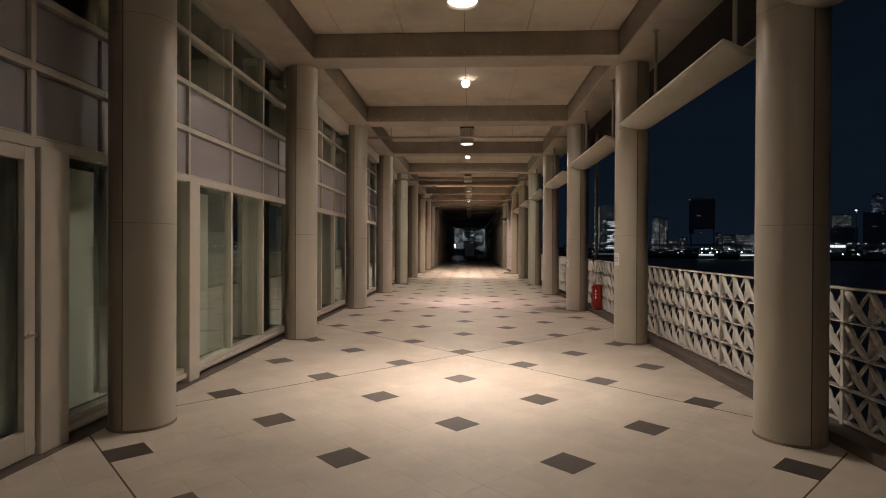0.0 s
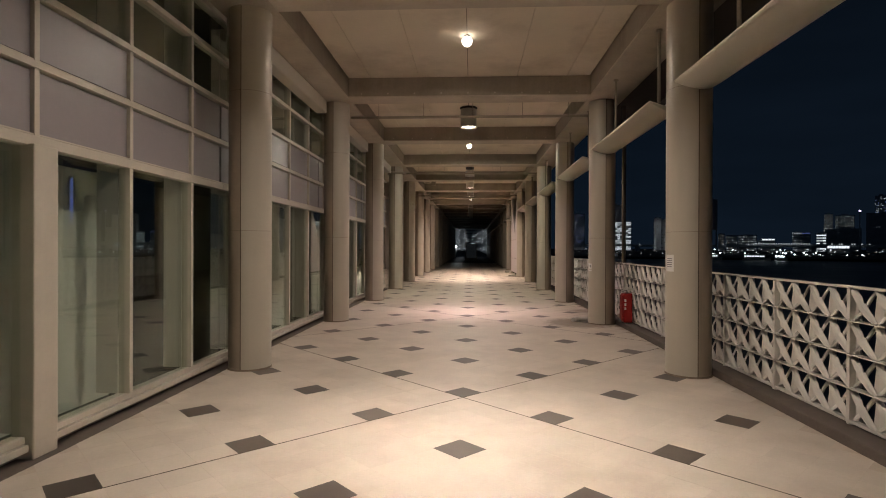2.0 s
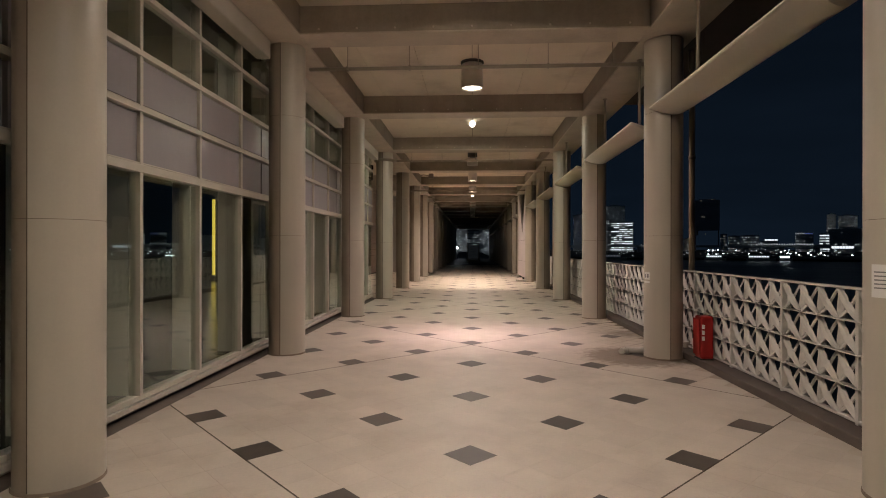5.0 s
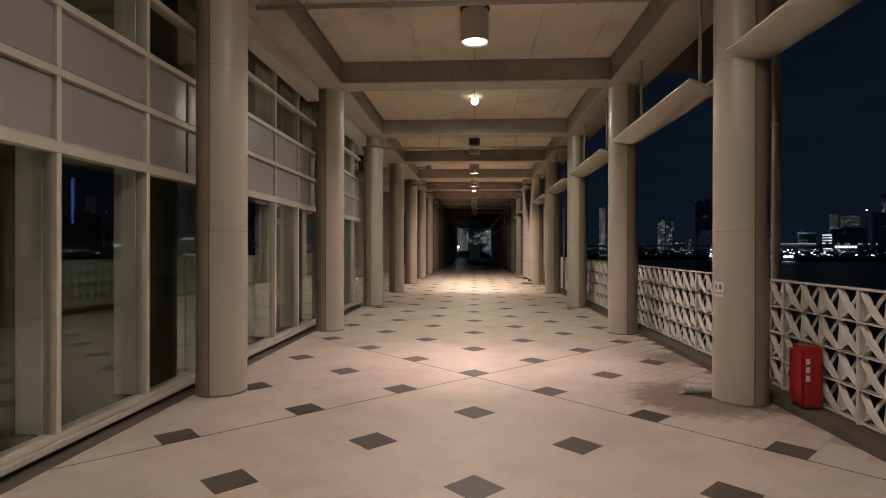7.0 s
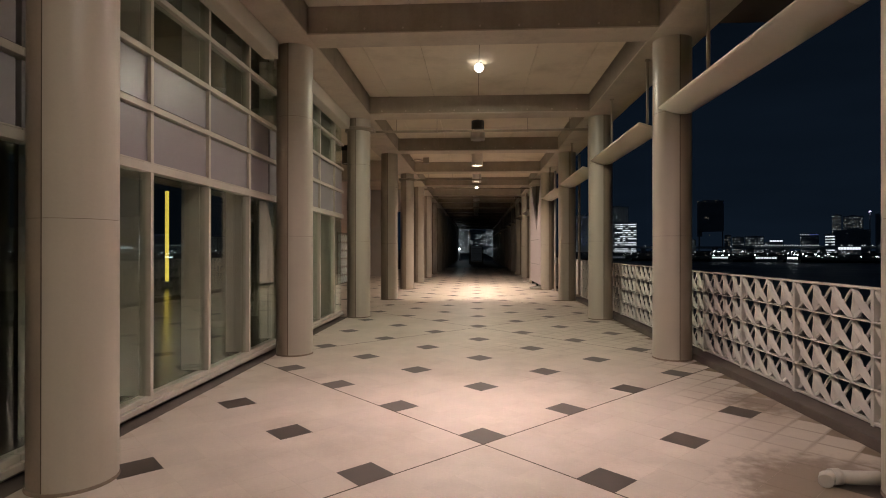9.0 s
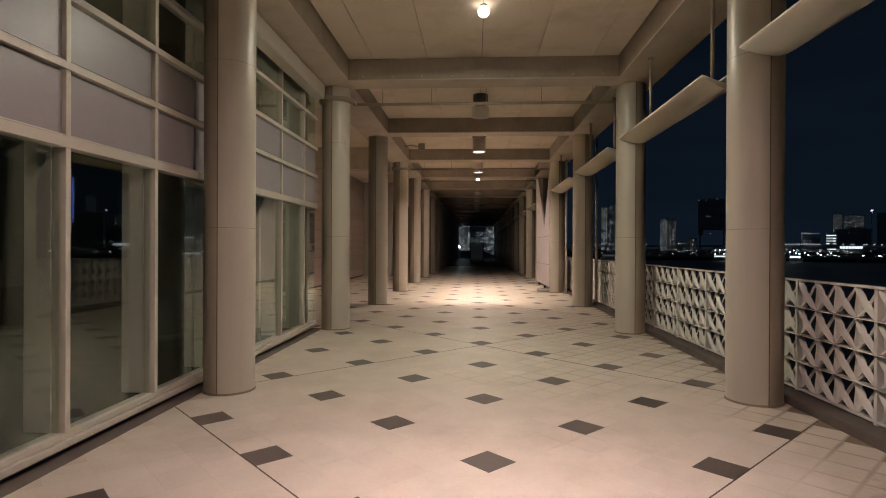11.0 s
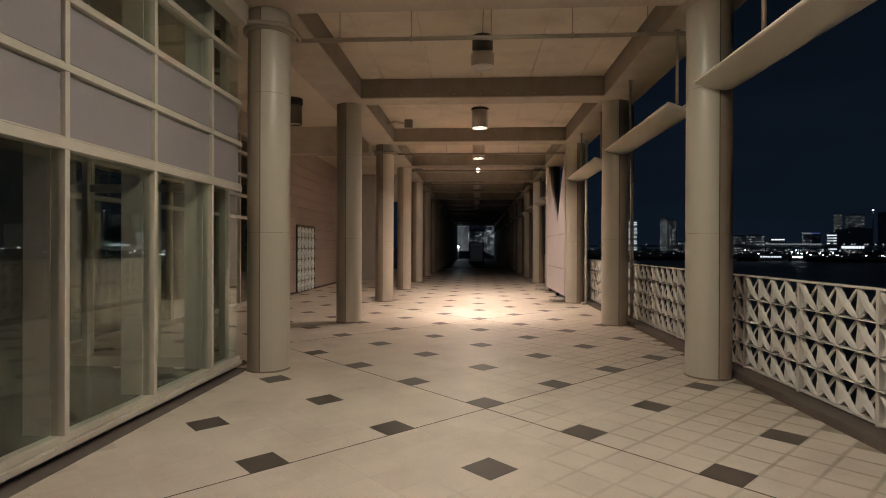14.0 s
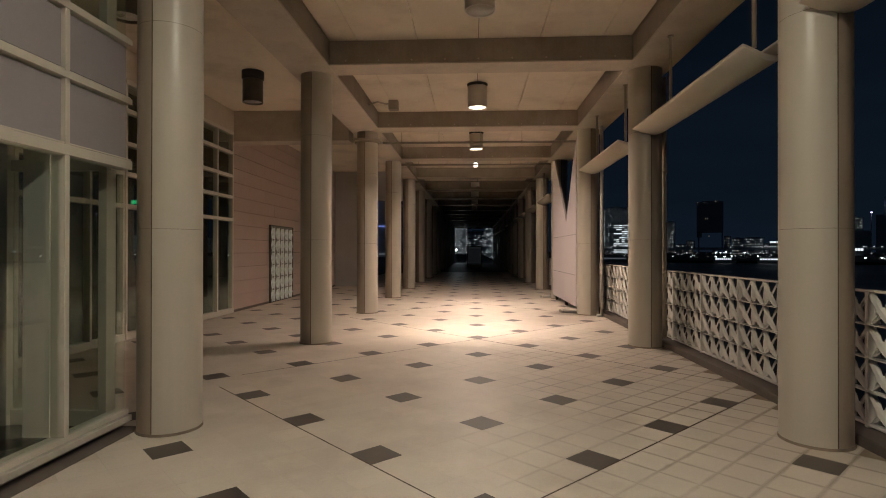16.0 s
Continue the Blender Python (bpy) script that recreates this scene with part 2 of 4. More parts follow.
M_GREYINK = mat("grey_print", (0.20, 0.20, 0.21), 0.7)
M_PINKWALL = mat("pink_stone_panel", (0.44, 0.34, 0.29), 0.55, vary=0.08, scale=1.5, fine=50, bump=0.06, island=0.04)
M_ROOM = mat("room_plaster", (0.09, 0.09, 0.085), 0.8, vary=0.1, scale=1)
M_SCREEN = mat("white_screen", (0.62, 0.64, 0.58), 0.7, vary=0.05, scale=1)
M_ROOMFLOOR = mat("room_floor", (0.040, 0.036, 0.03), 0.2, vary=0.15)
# Beam paint as it looks unlit: the shade is put into this base colour.
M_EAVE = mat("shaded_eave", (0.07, 0.06, 0.055), 0.8)
M_FARWALL = mat("far_concrete", (0.50, 0.48, 0.45), 0.7, vary=0.1, scale=1)
M_NIGHTWALL = mat("night_facade", (0.55, 0.57, 0.60), 0.8, vary=0.1, scale=0.05, fine=0.5, bump=0)
M_FRAMEDARK = mat("dark_metal", (0.06, 0.058, 0.055), 0.45)
M_ARTBACK = mat("dark_relief_ground", (0.16, 0.17, 0.15), 0.4, vary=0.3, scale=7, fine=40)
M_ART = mat("pale_relief", (0.78, 0.88, 0.86), 0.22, vary=0.25, scale=7, fine=40, bump=0.2)


# ---------------------------------------------------------------- helpers
def bm_box(bm, x0, x1, y0, y1, z0, z1, bevel=0.0):
    vs = [bm.verts.new(p) for p in ((x0, y0, z0), (x1, y0, z0), (x1, y1, z0), (x0, y1, z0), (x0, y0, z1), (x1, y0, z1), (x1, y1, z1), (x0, y1, z1))]
    fs = [bm.faces.new([vs[i] for i in q]) for q in ((3, 2, 1, 0), (4, 5, 6, 7), (0, 1, 5, 4), (1, 2, 6, 5), (2, 3, 7, 6), (3, 0, 4, 7))]
    if bevel:
        es = list({e for f in fs for e in f.edges})
        bmesh.ops.bevel(bm, geom=es, offset=bevel, segments=2, affect="EDGES", profile=0.5)


def boxes(*items, bevel=0.0):
    bm = bmesh.new()
    for it in items:
        bm_box(bm, *it, bevel=bevel)
    return bm


def bm_tube(bm, a, b, r, seg=14, r2=None, caps=True):
    a, b = Vector(a), Vector(b)
    q = (b - a).to_track_quat("Z", "Y").to_matrix()
    r2 = r if r2 is None else r2
    ra, rb = [], []
    for i in range(seg):
        t = 2 * math.pi * i / seg
        d = q @ Vector((math.cos(t), math.sin(t), 0))
        ra.append(bm.verts.new(a + d * r))
        rb.append(bm.verts.new(b + d * r2))
    for i in range(seg):
        j = (i + 1) % seg
        f = bm.faces.new((ra[i], ra[j], rb[j], rb[i]))
        f.smooth = True
    if caps:
        bm.faces.new(ra[::-1])
        bm.faces.new(rb)


def tubes(*items, seg=14):
    bm = bmesh.new()
    for a, b, r in items:
        bm_tube(bm, a, b, r, seg)
    return bm


def bm_path_tube(bm, pts, r, seg=12):
    rings = []
    for i, p in enumerate(pts):
        p = Vector(p)
        d = (Vector(pts[min(i + 1, len(pts) - 1)]) - Vector(pts[max(i - 1, 0)])).normalized()
        q = d.to_track_quat("Z", "Y").to_matrix()
        rings.append([bm.verts.new(p + q @ Vector((math.cos(2 * math.pi * k / seg) * r, math.sin(2 * math.pi * k / seg) * r, 0))) for k in range(seg)])
    for u, v in zip(rings, rings[1:]):
        for k in range(seg):
            f = bm.faces.new((u[k], u[(k + 1) % seg], v[(k + 1) % seg], v[k]))
            f.smooth = True
    bm.faces.new(rings[0][::-1])
    bm.faces.new(rings[-1])


def bm_lathe(bm, profile, seg=40, cx=0.0, cy=0.0):
    rings = [[bm.verts.new((cx + r * math.cos(2 * math.pi * k / seg), cy + r * math.sin(2 * math.pi * k / seg), z)) for k in range(seg)] for r, z in profile]
    for u, v in zip(rings, rings[1:]):
        for k in range(seg):
            f = bm.faces.new((u[k], u[(k + 1) % seg], v[(k + 1) % seg], v[k]))
            f.smooth = True
    return rings


def part(name, bm, material, parent=None, label=""):
    me = bpy.data.meshes.new(name)
    bmesh.ops.recalc_face_normals(bm, faces=bm.faces)
    bm.to_mesh(me)
    bm.free()
    me.materials.append(material)
    ob = new(name, me)
    if parent:
        ob.parent = parent
    if label:
        ob["label"] = label
    return ob


def thing(name, label, category, group="", kind="", at=(0, 0, 0)):
    ob = new(name)
    ob.matrix_basis = pose(*at)
    return tagged(ob, label, category, group, kind)


def structure(name, bm, material, label, category):
    return tagged(part(name, bm, material), label, category, kind="structure")


# ---------------------------------------------------------------- large structure
RECESS_Y0, RECESS_Y1, RECESS_X = 23.33, 45.5, -6.35
# floor bed under the tiles
bm = bmesh.new()
bm_box(bm, -3.34, 3.12, -12, END_Y, -0.30, -0.0007)
bm_box(bm, RECESS_X, -3.34, RECESS_Y0 - 0.2, RECESS_Y1 + 12, -0.30, -0.0007)
M_GROUT = mat("grout", (0.545, 0.47, 0.395), 0.9, vary=0.15, scale=3, fine=60)


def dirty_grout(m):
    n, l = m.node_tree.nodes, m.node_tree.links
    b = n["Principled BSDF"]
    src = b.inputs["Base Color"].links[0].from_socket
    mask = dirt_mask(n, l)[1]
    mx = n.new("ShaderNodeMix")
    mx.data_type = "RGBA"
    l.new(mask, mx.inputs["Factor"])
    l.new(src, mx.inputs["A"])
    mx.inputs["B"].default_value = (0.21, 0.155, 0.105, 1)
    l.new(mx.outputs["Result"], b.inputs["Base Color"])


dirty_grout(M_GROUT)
floor = structure("floor", bm, M_GROUT, "cream tiled promenade floor with dark brown diamond tiles", "floor")

# ceiling: panels with open joints, and a dark void above
bm = bmesh.new()
JX = (-2.46, -2.0, -1.0, 0.0, 1.0, 2.0, 2.46)
for k in range(-3, NCOL):
    y0, y1 = col_y(k) - 0.01, col_y(k + 1) - 0.56
    for a, b in zip(JX, JX[1:]):
        bm_box(bm, a + 0.005, b - 0.005, y0 + 0.01, y1 - 0.01, CEIL_Z, CEIL_Z + 0.03)
structure("ceiling", bm, M_CEIL, "cream ceiling panels with thin dark joints between the beams", "ceiling")
structure("ceiling_void", boxes((-2.47, 2.47, -14, END_Y, CEIL_Z + 0.040, CEIL_Z + 0.055)), M_COLSEAM, "dark void above the ceiling joints", "ceiling")
structure("roof", boxes((-3.6, 3.5, -14, END_Y, 5.16, 5.40)), M_BEAM, "flat roof slab over the covered walk", "roof")

# beams
beams = thing("cross_beams", "beige painted cross beams between the columns", "beam", kind="structure")
for k in range(-3, NCOL + 1):
    y = col_y(k) + 0.045
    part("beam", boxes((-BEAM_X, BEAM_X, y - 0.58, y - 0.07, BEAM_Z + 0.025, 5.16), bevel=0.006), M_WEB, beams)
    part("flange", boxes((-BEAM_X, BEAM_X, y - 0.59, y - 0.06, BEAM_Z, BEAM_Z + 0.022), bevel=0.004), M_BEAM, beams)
bolt_me = bpy.data.meshes.new("bolt")
bm = bmesh.new()
bm_tube(bm, (0, 0, 0), (0, -0.014, 0), 0.016, 8, 0.011)
bm.to_mesh(bolt_me)
bm.free()
bolt_me.materials.append(M_BEAM)
for k in range(1, 9):
    for i in range(9):
        bo = new("bolt", bolt_me)
        bo.location = (-2.2 + i * 0.55, col_y(k) - 0.535, BEAM_Z + 0.075)
        bo.parent = beams
for s, nm in ((1, "beam_river"), (-1, "beam_building")):
    a, b = sorted((s * BEAM_X, s * 3.24))
    o = thing(nm, "long beige painted edge beam over the columns", "beam", kind="structure")
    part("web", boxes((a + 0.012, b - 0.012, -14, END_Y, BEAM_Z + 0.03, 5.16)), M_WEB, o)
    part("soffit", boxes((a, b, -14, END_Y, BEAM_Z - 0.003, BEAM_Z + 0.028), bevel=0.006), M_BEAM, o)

# kerb, and a dark strip at the foot of the glazing
structure("kerb", boxes((3.12, 3.52, -14, END_Y, -0.3, 0.09), bevel=0.012), M_KERB, "dark low stone kerb under the railing", "kerb")
structure("foot_strip", boxes((-3.30, -3.09, -14, RECESS_Y0, -0.02, 0.004), bevel=0.002), M_KERB, "dark strip along the foot of the glazing", "trim")

# end of the walk
structure("wall_back", boxes((-3.6, 3.5, -14.3, -14.0, -0.3, 5.4)), M_ROOM, "plain wall that closes the walk", "wall")


# ---------------------------------------------------------------- columns
def bm_shell(bm, profile, a0, a1, seg=24):
    """Part of a turned surface between two angles."""
    rings = [[bm.verts.new((r * math.cos(a0 + (a1 - a0) * k / seg), r * math.sin(a0 + (a1 - a0) * k / seg), z)) for k in range(seg + 1)] for r, z in profile]
    for u, v in zip(rings, rings[1:]):
        for k in range(seg):
            bm.faces.new((u[k], u[k + 1], v[k + 1], v[k])).smooth = True


SHELLS = (("shaft", 0.0, 1.80), ("middle_shaft", 1.803, 3.60), ("upper_shaft", 3.603, BEAM_Z))


def column():
    o = thing("column", "round beige clad column with dark vertical seams and a rear half in a shaded tone", "column", "columns along the walk")
    edge = math.acos(0.05)
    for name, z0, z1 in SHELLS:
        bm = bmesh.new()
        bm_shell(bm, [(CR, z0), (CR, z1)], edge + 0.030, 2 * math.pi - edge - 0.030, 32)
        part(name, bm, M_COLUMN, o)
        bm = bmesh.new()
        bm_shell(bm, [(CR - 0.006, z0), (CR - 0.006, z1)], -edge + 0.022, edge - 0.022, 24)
        part("rear_shell", bm, M_REAR, o, "rear cladding in a darker shaded tone")
    bm = bmesh.new()
    bm_lathe(bm, [(CR - 0.013, 0.0), (CR - 0.013, BEAM_Z)], 32)
    part("core", bm, M_COLSEAM, o)
    bm = bmesh.new()
    bm_lathe(bm, [(CR + 0.006, 0.0), (CR + 0.004, 0.018), (CR - 0.001, 0.024)], 48)
    part("foot_seal", bm, M_FOOT, o, "dirty sealed foot of the column")
    return o


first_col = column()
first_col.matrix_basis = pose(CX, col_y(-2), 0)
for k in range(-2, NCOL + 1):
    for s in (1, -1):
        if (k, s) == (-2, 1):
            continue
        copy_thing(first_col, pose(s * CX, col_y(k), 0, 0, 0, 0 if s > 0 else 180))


# ---------------------------------------------------------------- railing on the river side
RAIL_X = 3.36
ZB, ZT = 0.12, 1.27
ROW = (ZT - ZB) / 4
CELL = BAY / 16


def strip(bm, stations, across, lean, thick=0.012):
    """A flat leaf swept through its stations (point, half width), leaning out of the railing's plane."""
    x = Vector((1, 0, 0))
    t1 = (across * math.cos(lean) - x * math.sin(lean)).normalized()
    nn = (x * math.cos(lean) + across * math.sin(lean)).normalized()
    rows = []
    for p, w in stations:
        rows.append([bm.verts.new(q) for q in (p - t1 * w, p - t1 * w * 0.1 - nn * 0.006, p + t1 * w, p + t1 * w + nn * thick, p - t1 * w + nn * thick)])
    for u, v in zip(rows, rows[1:]):
        for e in range(5):
            bm.faces.new((u[e], u[(e + 1) % 5], v[(e + 1) % 5], v[e]))
    bm.faces.new(rows[0][::-1])
    bm.faces.new(rows[-1])


def lattice(bm, y0):
    """Four by four cells: an upright stem in each node line, and two crossing pairs of leaves from node to node."""
    for i in range(4):
        for j in range(4):
            ya, za = y0 + i * CELL, ZB + j * ROW
            cy, cz = ya + CELL / 2, za + ROW / 2
            lo, hi = za + 0.004, za + ROW - 0.004
            mid = Vector((0, cy, cz))
            for end, front, first in ((Vector((0, ya, lo)), 1, 0), (Vector((0, ya + CELL, hi)), 1, 1), (Vector((0, ya, hi)), 0, 0), (Vector((0, ya + CELL, lo)), 0, 1)):
                d = mid - end
                across = Vector((0, abs(d.z), abs(d.y) * (-1 if front else 1))).normalized()
                bow = Vector((0, 0, 0.012 if first else -0.012)) * (1 if front else -1)
                dx = -0.020 if front else 0.020
                pts = [(end + d * f + bow * math.sin(math.pi * f) + Vector((dx * (0.35 + 0.65 * f), 0, 0)), w) for f, w in ((0.0, 0.012), (0.3, 0.025), (0.7, 0.030), (1.0, 0.022 if first else 0.034))]
                strip(bm, pts, across, 0.62 if front else -0.45)
            stem = Vector((0.022, ya, 0))
            strip(bm, [(stem + Vector((0, 0, za + ROW * f)), w) for f, w in ((0.02, 0.058), (0.22, 0.042), (0.6, 0.030), (0.98, 0.024))], Vector((0, 1, 0)), 0.25, 0.02)


def railing():
    o = thing("railing", "white metal railing with folded leaf lattice panels on a kerb", "railing", "railings along the river")
    part("top_rail", boxes((-0.03, 0.03, 0.0, BAY - 0.0, ZT - 0.012, ZT + 0.012), bevel=0.004), M_WHITE, o)
    part("bottom_rail", boxes((-0.03, 0.03, 0.0, BAY, ZB - 0.015, ZB + 0.010), bevel=0.004), M_WHITE, o)
    for j in (1, 2, 3):
        part("flat_bar", boxes((-0.056, 0.03, 0.0, BAY, ZB + j * ROW - 0.004, ZB + j * ROW + 0.004)), M_WHITE, o)
    for i in range(4):
        y = 0.10 + i * BAY / 4
        part("post", boxes((-0.032, 0.04, y - 0.02, y + 0.02, 0.08, ZT - 0.012), bevel=0.003), M_WHITE, o)
        bm = bmesh.new()
        lattice(bm, y)
        part("lattice_panel", bm, M_WHITE, o)
    return o


r0 = railing()
r0.matrix_basis = pose(RAIL_X, col_y(-2), 0)
for k in range(-1, NCOL):
    copy_thing(r0, pose(RAIL_X, col_y(k), 0))


# ---------------------------------------------------------------- blades between the columns
def blade():
    o = thing("shade_blade", "ivory curved metal shade blade hung between two columns", "blade", "shade blades")
    sec = []
    n = 14
    for i in range(n + 1):
        f = i / n
        sec.append((-0.29 + 0.63 * f, 3.635 + 0.04 * f - 0.115 * math.sin(math.pi * f ** 1.25) ** 0.9))
    top = [(x, z + 0.016 + 0.05 * math.sin(math.pi * i / n)) for i, (x, z) in enumerate(sec)][::-1]
    ring = sec + top
    y1 = BAY - 0.25
    bm = bmesh.new()
    a = [bm.verts.new((x, 0.66 + 0.55 * (x + 0.29), z)) for x, z in ring]
    b = [bm.verts.new((x, y1, z)) for x, z in ring]
    m = len(ring)
    for i in range(m):
        f = bm.faces.new((a[i], a[(i + 1) % m], b[(i + 1) % m], b[i]))
        f.smooth = i not in (n, m - 1)
    bm.faces.new(a[::-1])
    bm.faces.new(b)
    part("blade", bm, M_FIN, o)
    part("bracket", boxes((0.02, 0.20, 0.24, 0.99, 3.64, 3.665), bevel=0.004), M_FIN, o)
    for y in (0.78, 3.10):
        h = part("hanger", tubes(((-0.12, y, 3.65), (-0.12, y, BEAM_Z), 0.022)), M_PIPE, o)
        part("flange", tubes(((-0.12, y, BEAM_Z - 0.02), (-0.12, y, BEAM_Z), 0.045)), M_PIPE, h)
    return o


b0 = blade()
b0.matrix_basis = pose(CX, col_y(-2), 0)
for k in range(-1, NCOL):
    if k == 7:
        continue
    copy_thing(b0, pose(CX, col_y(k), 0))


# ---------------------------------------------------------------- glazing of the building
MUL = [0.37 + BAY / 4 * i for i in range(4)]
LEVELS = (2.40, 2.98, 3.52, 4.11)
SILL0, SILL1, HEAD = 0.06, 0.17, 4.62


def glazed_bay():
    o = thing("glazed_bay", "cream framed glazing with lilac spandrel panels above clear panes", "glazing", "glazed bays of the building", kind="structure")
    part("sill", boxes((-0.10, 0.05, 0.0, BAY, SILL0, SILL0 + 0.055), (-0.10, 0.02, 0.0, BAY, SILL0 + 0.058, SILL1), bevel=0.006), M_FRAME, o)
    for z in LEVELS:
        w = 0.05 if z < 2.5 else 0.035
        part("transom", boxes((-0.08, 0.045, 0.0, BAY, z - w, z + w - 0.02), (-0.08, 0.03, 0.0, BAY, z + w - 0.017, z + w), bevel=0.005), M_FRAME, o)
    part("head", boxes((-0.10, 0.02, 0.0, BAY, HEAD, BEAM_Z - 0.004)), M_FRAME, o)
    lows = [SILL1] + [z + 0.05 for z in LEVELS]
    highs = [z - 0.05 for z in LEVELS] + [HEAD]
    edges = [0.0] + MUL + [BAY]
    for y in MUL:
        part("mullion", boxes((-0.08, 0.035, y - 0.025, y + 0.025, SILL1, HEAD), bevel=0.004), M_FRAME, o)
        part("fin", boxes((-0.30, -0.082, y - 0.03, y + 0.03, SILL1, HEAD), bevel=0.004), M_WHITE, o, "deep pale fin behind the glass")
    for r, (z0, z1) in enumerate(zip(lows, highs)):
        for a, b in zip(edges, edges[1:]):
            if r in (1, 2):
                part("spandrel_panel", boxes((-0.05, 0.0, a + 0.025, b - 0.025, z0, z1), bevel=0.003), M_SPANDREL, o)
            else:
                part("pane", boxes((-0.022, -0.010, a + 0.02, b - 0.02, z0 - 0.01, z1 + 0.01)), M_GLASS, o)
    return o


g0 = glazed_bay()
g0.matrix_basis = pose(GLASS_X, col_y(-3), 0)
for k in range(-2, 5):
    copy_thing(g0, pose(GLASS_X, col_y(k), 0))

# blind box along the glazing head
for k in range(2, 5):
    o = thing("blind_box", "cream box along the head of the glazing", "blind box", "blind boxes")
    part("box", boxes((-3.20, -2.98, col_y(k) + 0.05, col_y(k + 1) - 0.32, 4.42, BEAM_Z - 0.004), bevel=0.02), M_FRAME, o)

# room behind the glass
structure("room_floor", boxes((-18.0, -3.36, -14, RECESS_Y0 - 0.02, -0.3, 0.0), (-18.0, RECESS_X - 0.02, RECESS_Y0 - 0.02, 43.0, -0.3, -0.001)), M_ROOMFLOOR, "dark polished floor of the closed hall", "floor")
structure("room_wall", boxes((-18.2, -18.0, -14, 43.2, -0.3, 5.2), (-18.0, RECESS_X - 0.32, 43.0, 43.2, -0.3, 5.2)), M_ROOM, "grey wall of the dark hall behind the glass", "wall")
eg = thing("end_glazing", "cream framed clear glazing that ends the closed hall", "glazing", kind="structure")
EX = (-6.30, -5.35, -4.40, -3.45)
part("sill", boxes((-6.35, -3.40, RECESS_Y0 - 0.02, RECESS_Y0 + 0.06, 0.0, 0.14), bevel=0.005), M_FRAME, eg)
part("head", boxes((-6.35, -3.40, RECESS_Y0 - 0.02, RECESS_Y0 + 0.06, 4.58, 5.2), bevel=0.005), M_FRAME, eg)
part("transom", boxes((-6.35, -3.40, RECESS_Y0 - 0.02, RECESS_Y0 + 0.06, 2.35, 2.45), bevel=0.005), M_FRAME, eg)
for x in EX:
    part("mullion", boxes((x - 0.04, x + 0.04, RECESS_Y0 - 0.06, RECESS_Y0 + 0.07, 0.0, 5.2), bevel=0.005), M_FRAME, eg)
for xa, xb in zip(EX, EX[1:]):
    for z0, z1 in ((0.14, 2.35), (2.45, 4.58)):
        part("pane", boxes((xa + 0.04, xb - 0.04, RECESS_Y0 + 0.01, RECESS_Y0 + 0.022, z0, z1)), M_GLASS, eg)
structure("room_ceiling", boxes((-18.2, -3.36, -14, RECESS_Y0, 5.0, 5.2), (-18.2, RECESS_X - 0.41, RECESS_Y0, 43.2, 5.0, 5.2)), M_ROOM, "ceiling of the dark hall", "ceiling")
lp = thing("light_column", "slim yellow glowing light column in the dark hall", "light column", at=(-13.2, 33.0, 0))
part("tube", boxes((-0.06, 0.06, -0.06, 0.06, 0.25, 4.1), bevel=0.02), glow("yellow_light", (1.0, 0.72, 0.10), 1.0), lp)
part("base", boxes((-0.16, 0.16, -0.16, 0.16, 0.0, 0.25), bevel=0.02), M_FRAMEDARK, lp)

# ---------------------------------------------------------------- lamps
def hung_lamp(y):
    o = thing("ceiling_lamp", "cylindrical steel lamp hung under a dark gear box, switched off", "ceiling lamp", "lamps of the walk", at=(0, y, 0))
    bm = bmesh.new()
    bm_lathe(bm, [(0.0, 4.86), (0.165, 4.86), (0.17, 4.87), (0.17, CEIL_Z), (0.0, CEIL_Z)], 32)
    part("gear_box", bm, M_FRAMEDARK, o)
    for dx in (-0.12, 0.12):
        part("stem", tubes(((dx, 0, 4.78), (dx, 0, 4.87), 0.018), seg=10), M_STEEL, o)
    bm = bmesh.new()
    bm_lathe(bm, [(0.0, 4.62), (0.17, 4.62), (0.175, 4.575), (0.19, 4.57), (0.192, 4.59), (0.19, 4.79), (0.0, 4.80)], 40)
    part("housing", bm, M_STEEL, o)
    bm = bmesh.new()
    bm_lathe(bm, [(0.0, 4.585), (0.168, 4.585), (0.168, 4.60), (0.0, 4.60)], 32)
    part("lens", bm, M_LENS_OFF, o)
    return o


def can_lamp(y, on, x=0.0, z=CEIL_Z):
    o = thing("ceiling_lamp", "cylindrical steel ceiling lamp, lit" if on else "cylindrical steel ceiling lamp, switched off", "ceiling lamp", "lamps of the walk", at=(x, y, 0))
    bm = bmesh.new()
    bm_lathe(bm, [(0.0, 4.66), (0.18, 4.66), (0.185, 4.585), (0.20, 4.58), (0.20, 4.60), (0.197, 5.03), (0.0, 5.03)], 40)
    part("housing", bm, M_STEEL if x == 0.0 else M_DARKCAN, o)
    bm = bmesh.new()
    bm_lathe(bm, [(0.0, 5.03), (0.185, 5.03), (0.185, 5.05), (0.215, 5.055), (0.215, z), (0.0, z)], 32)
    part("mount", bm, M_BLACK, o)
    bm = bmesh.new()
    bm_lathe(bm, [(0.0, 4.612), (0.178, 4.612), (0.178, 4.63), (0.0, 4.63)], 32)
    part("lens", bm, M_LENS_ON if on else M_LENS_OFF, o)
    return o


M_LENS_ON = glow("lit_lens", (1.0, 0.86, 0.66), 9.0)
M_LENS_OFF = mat("frosted_lens", (0.5, 0.47, 0.42), 0.3)
M_BULB = glow("lit_bulb", (1.0, 0.90, 0.76), 7.0)


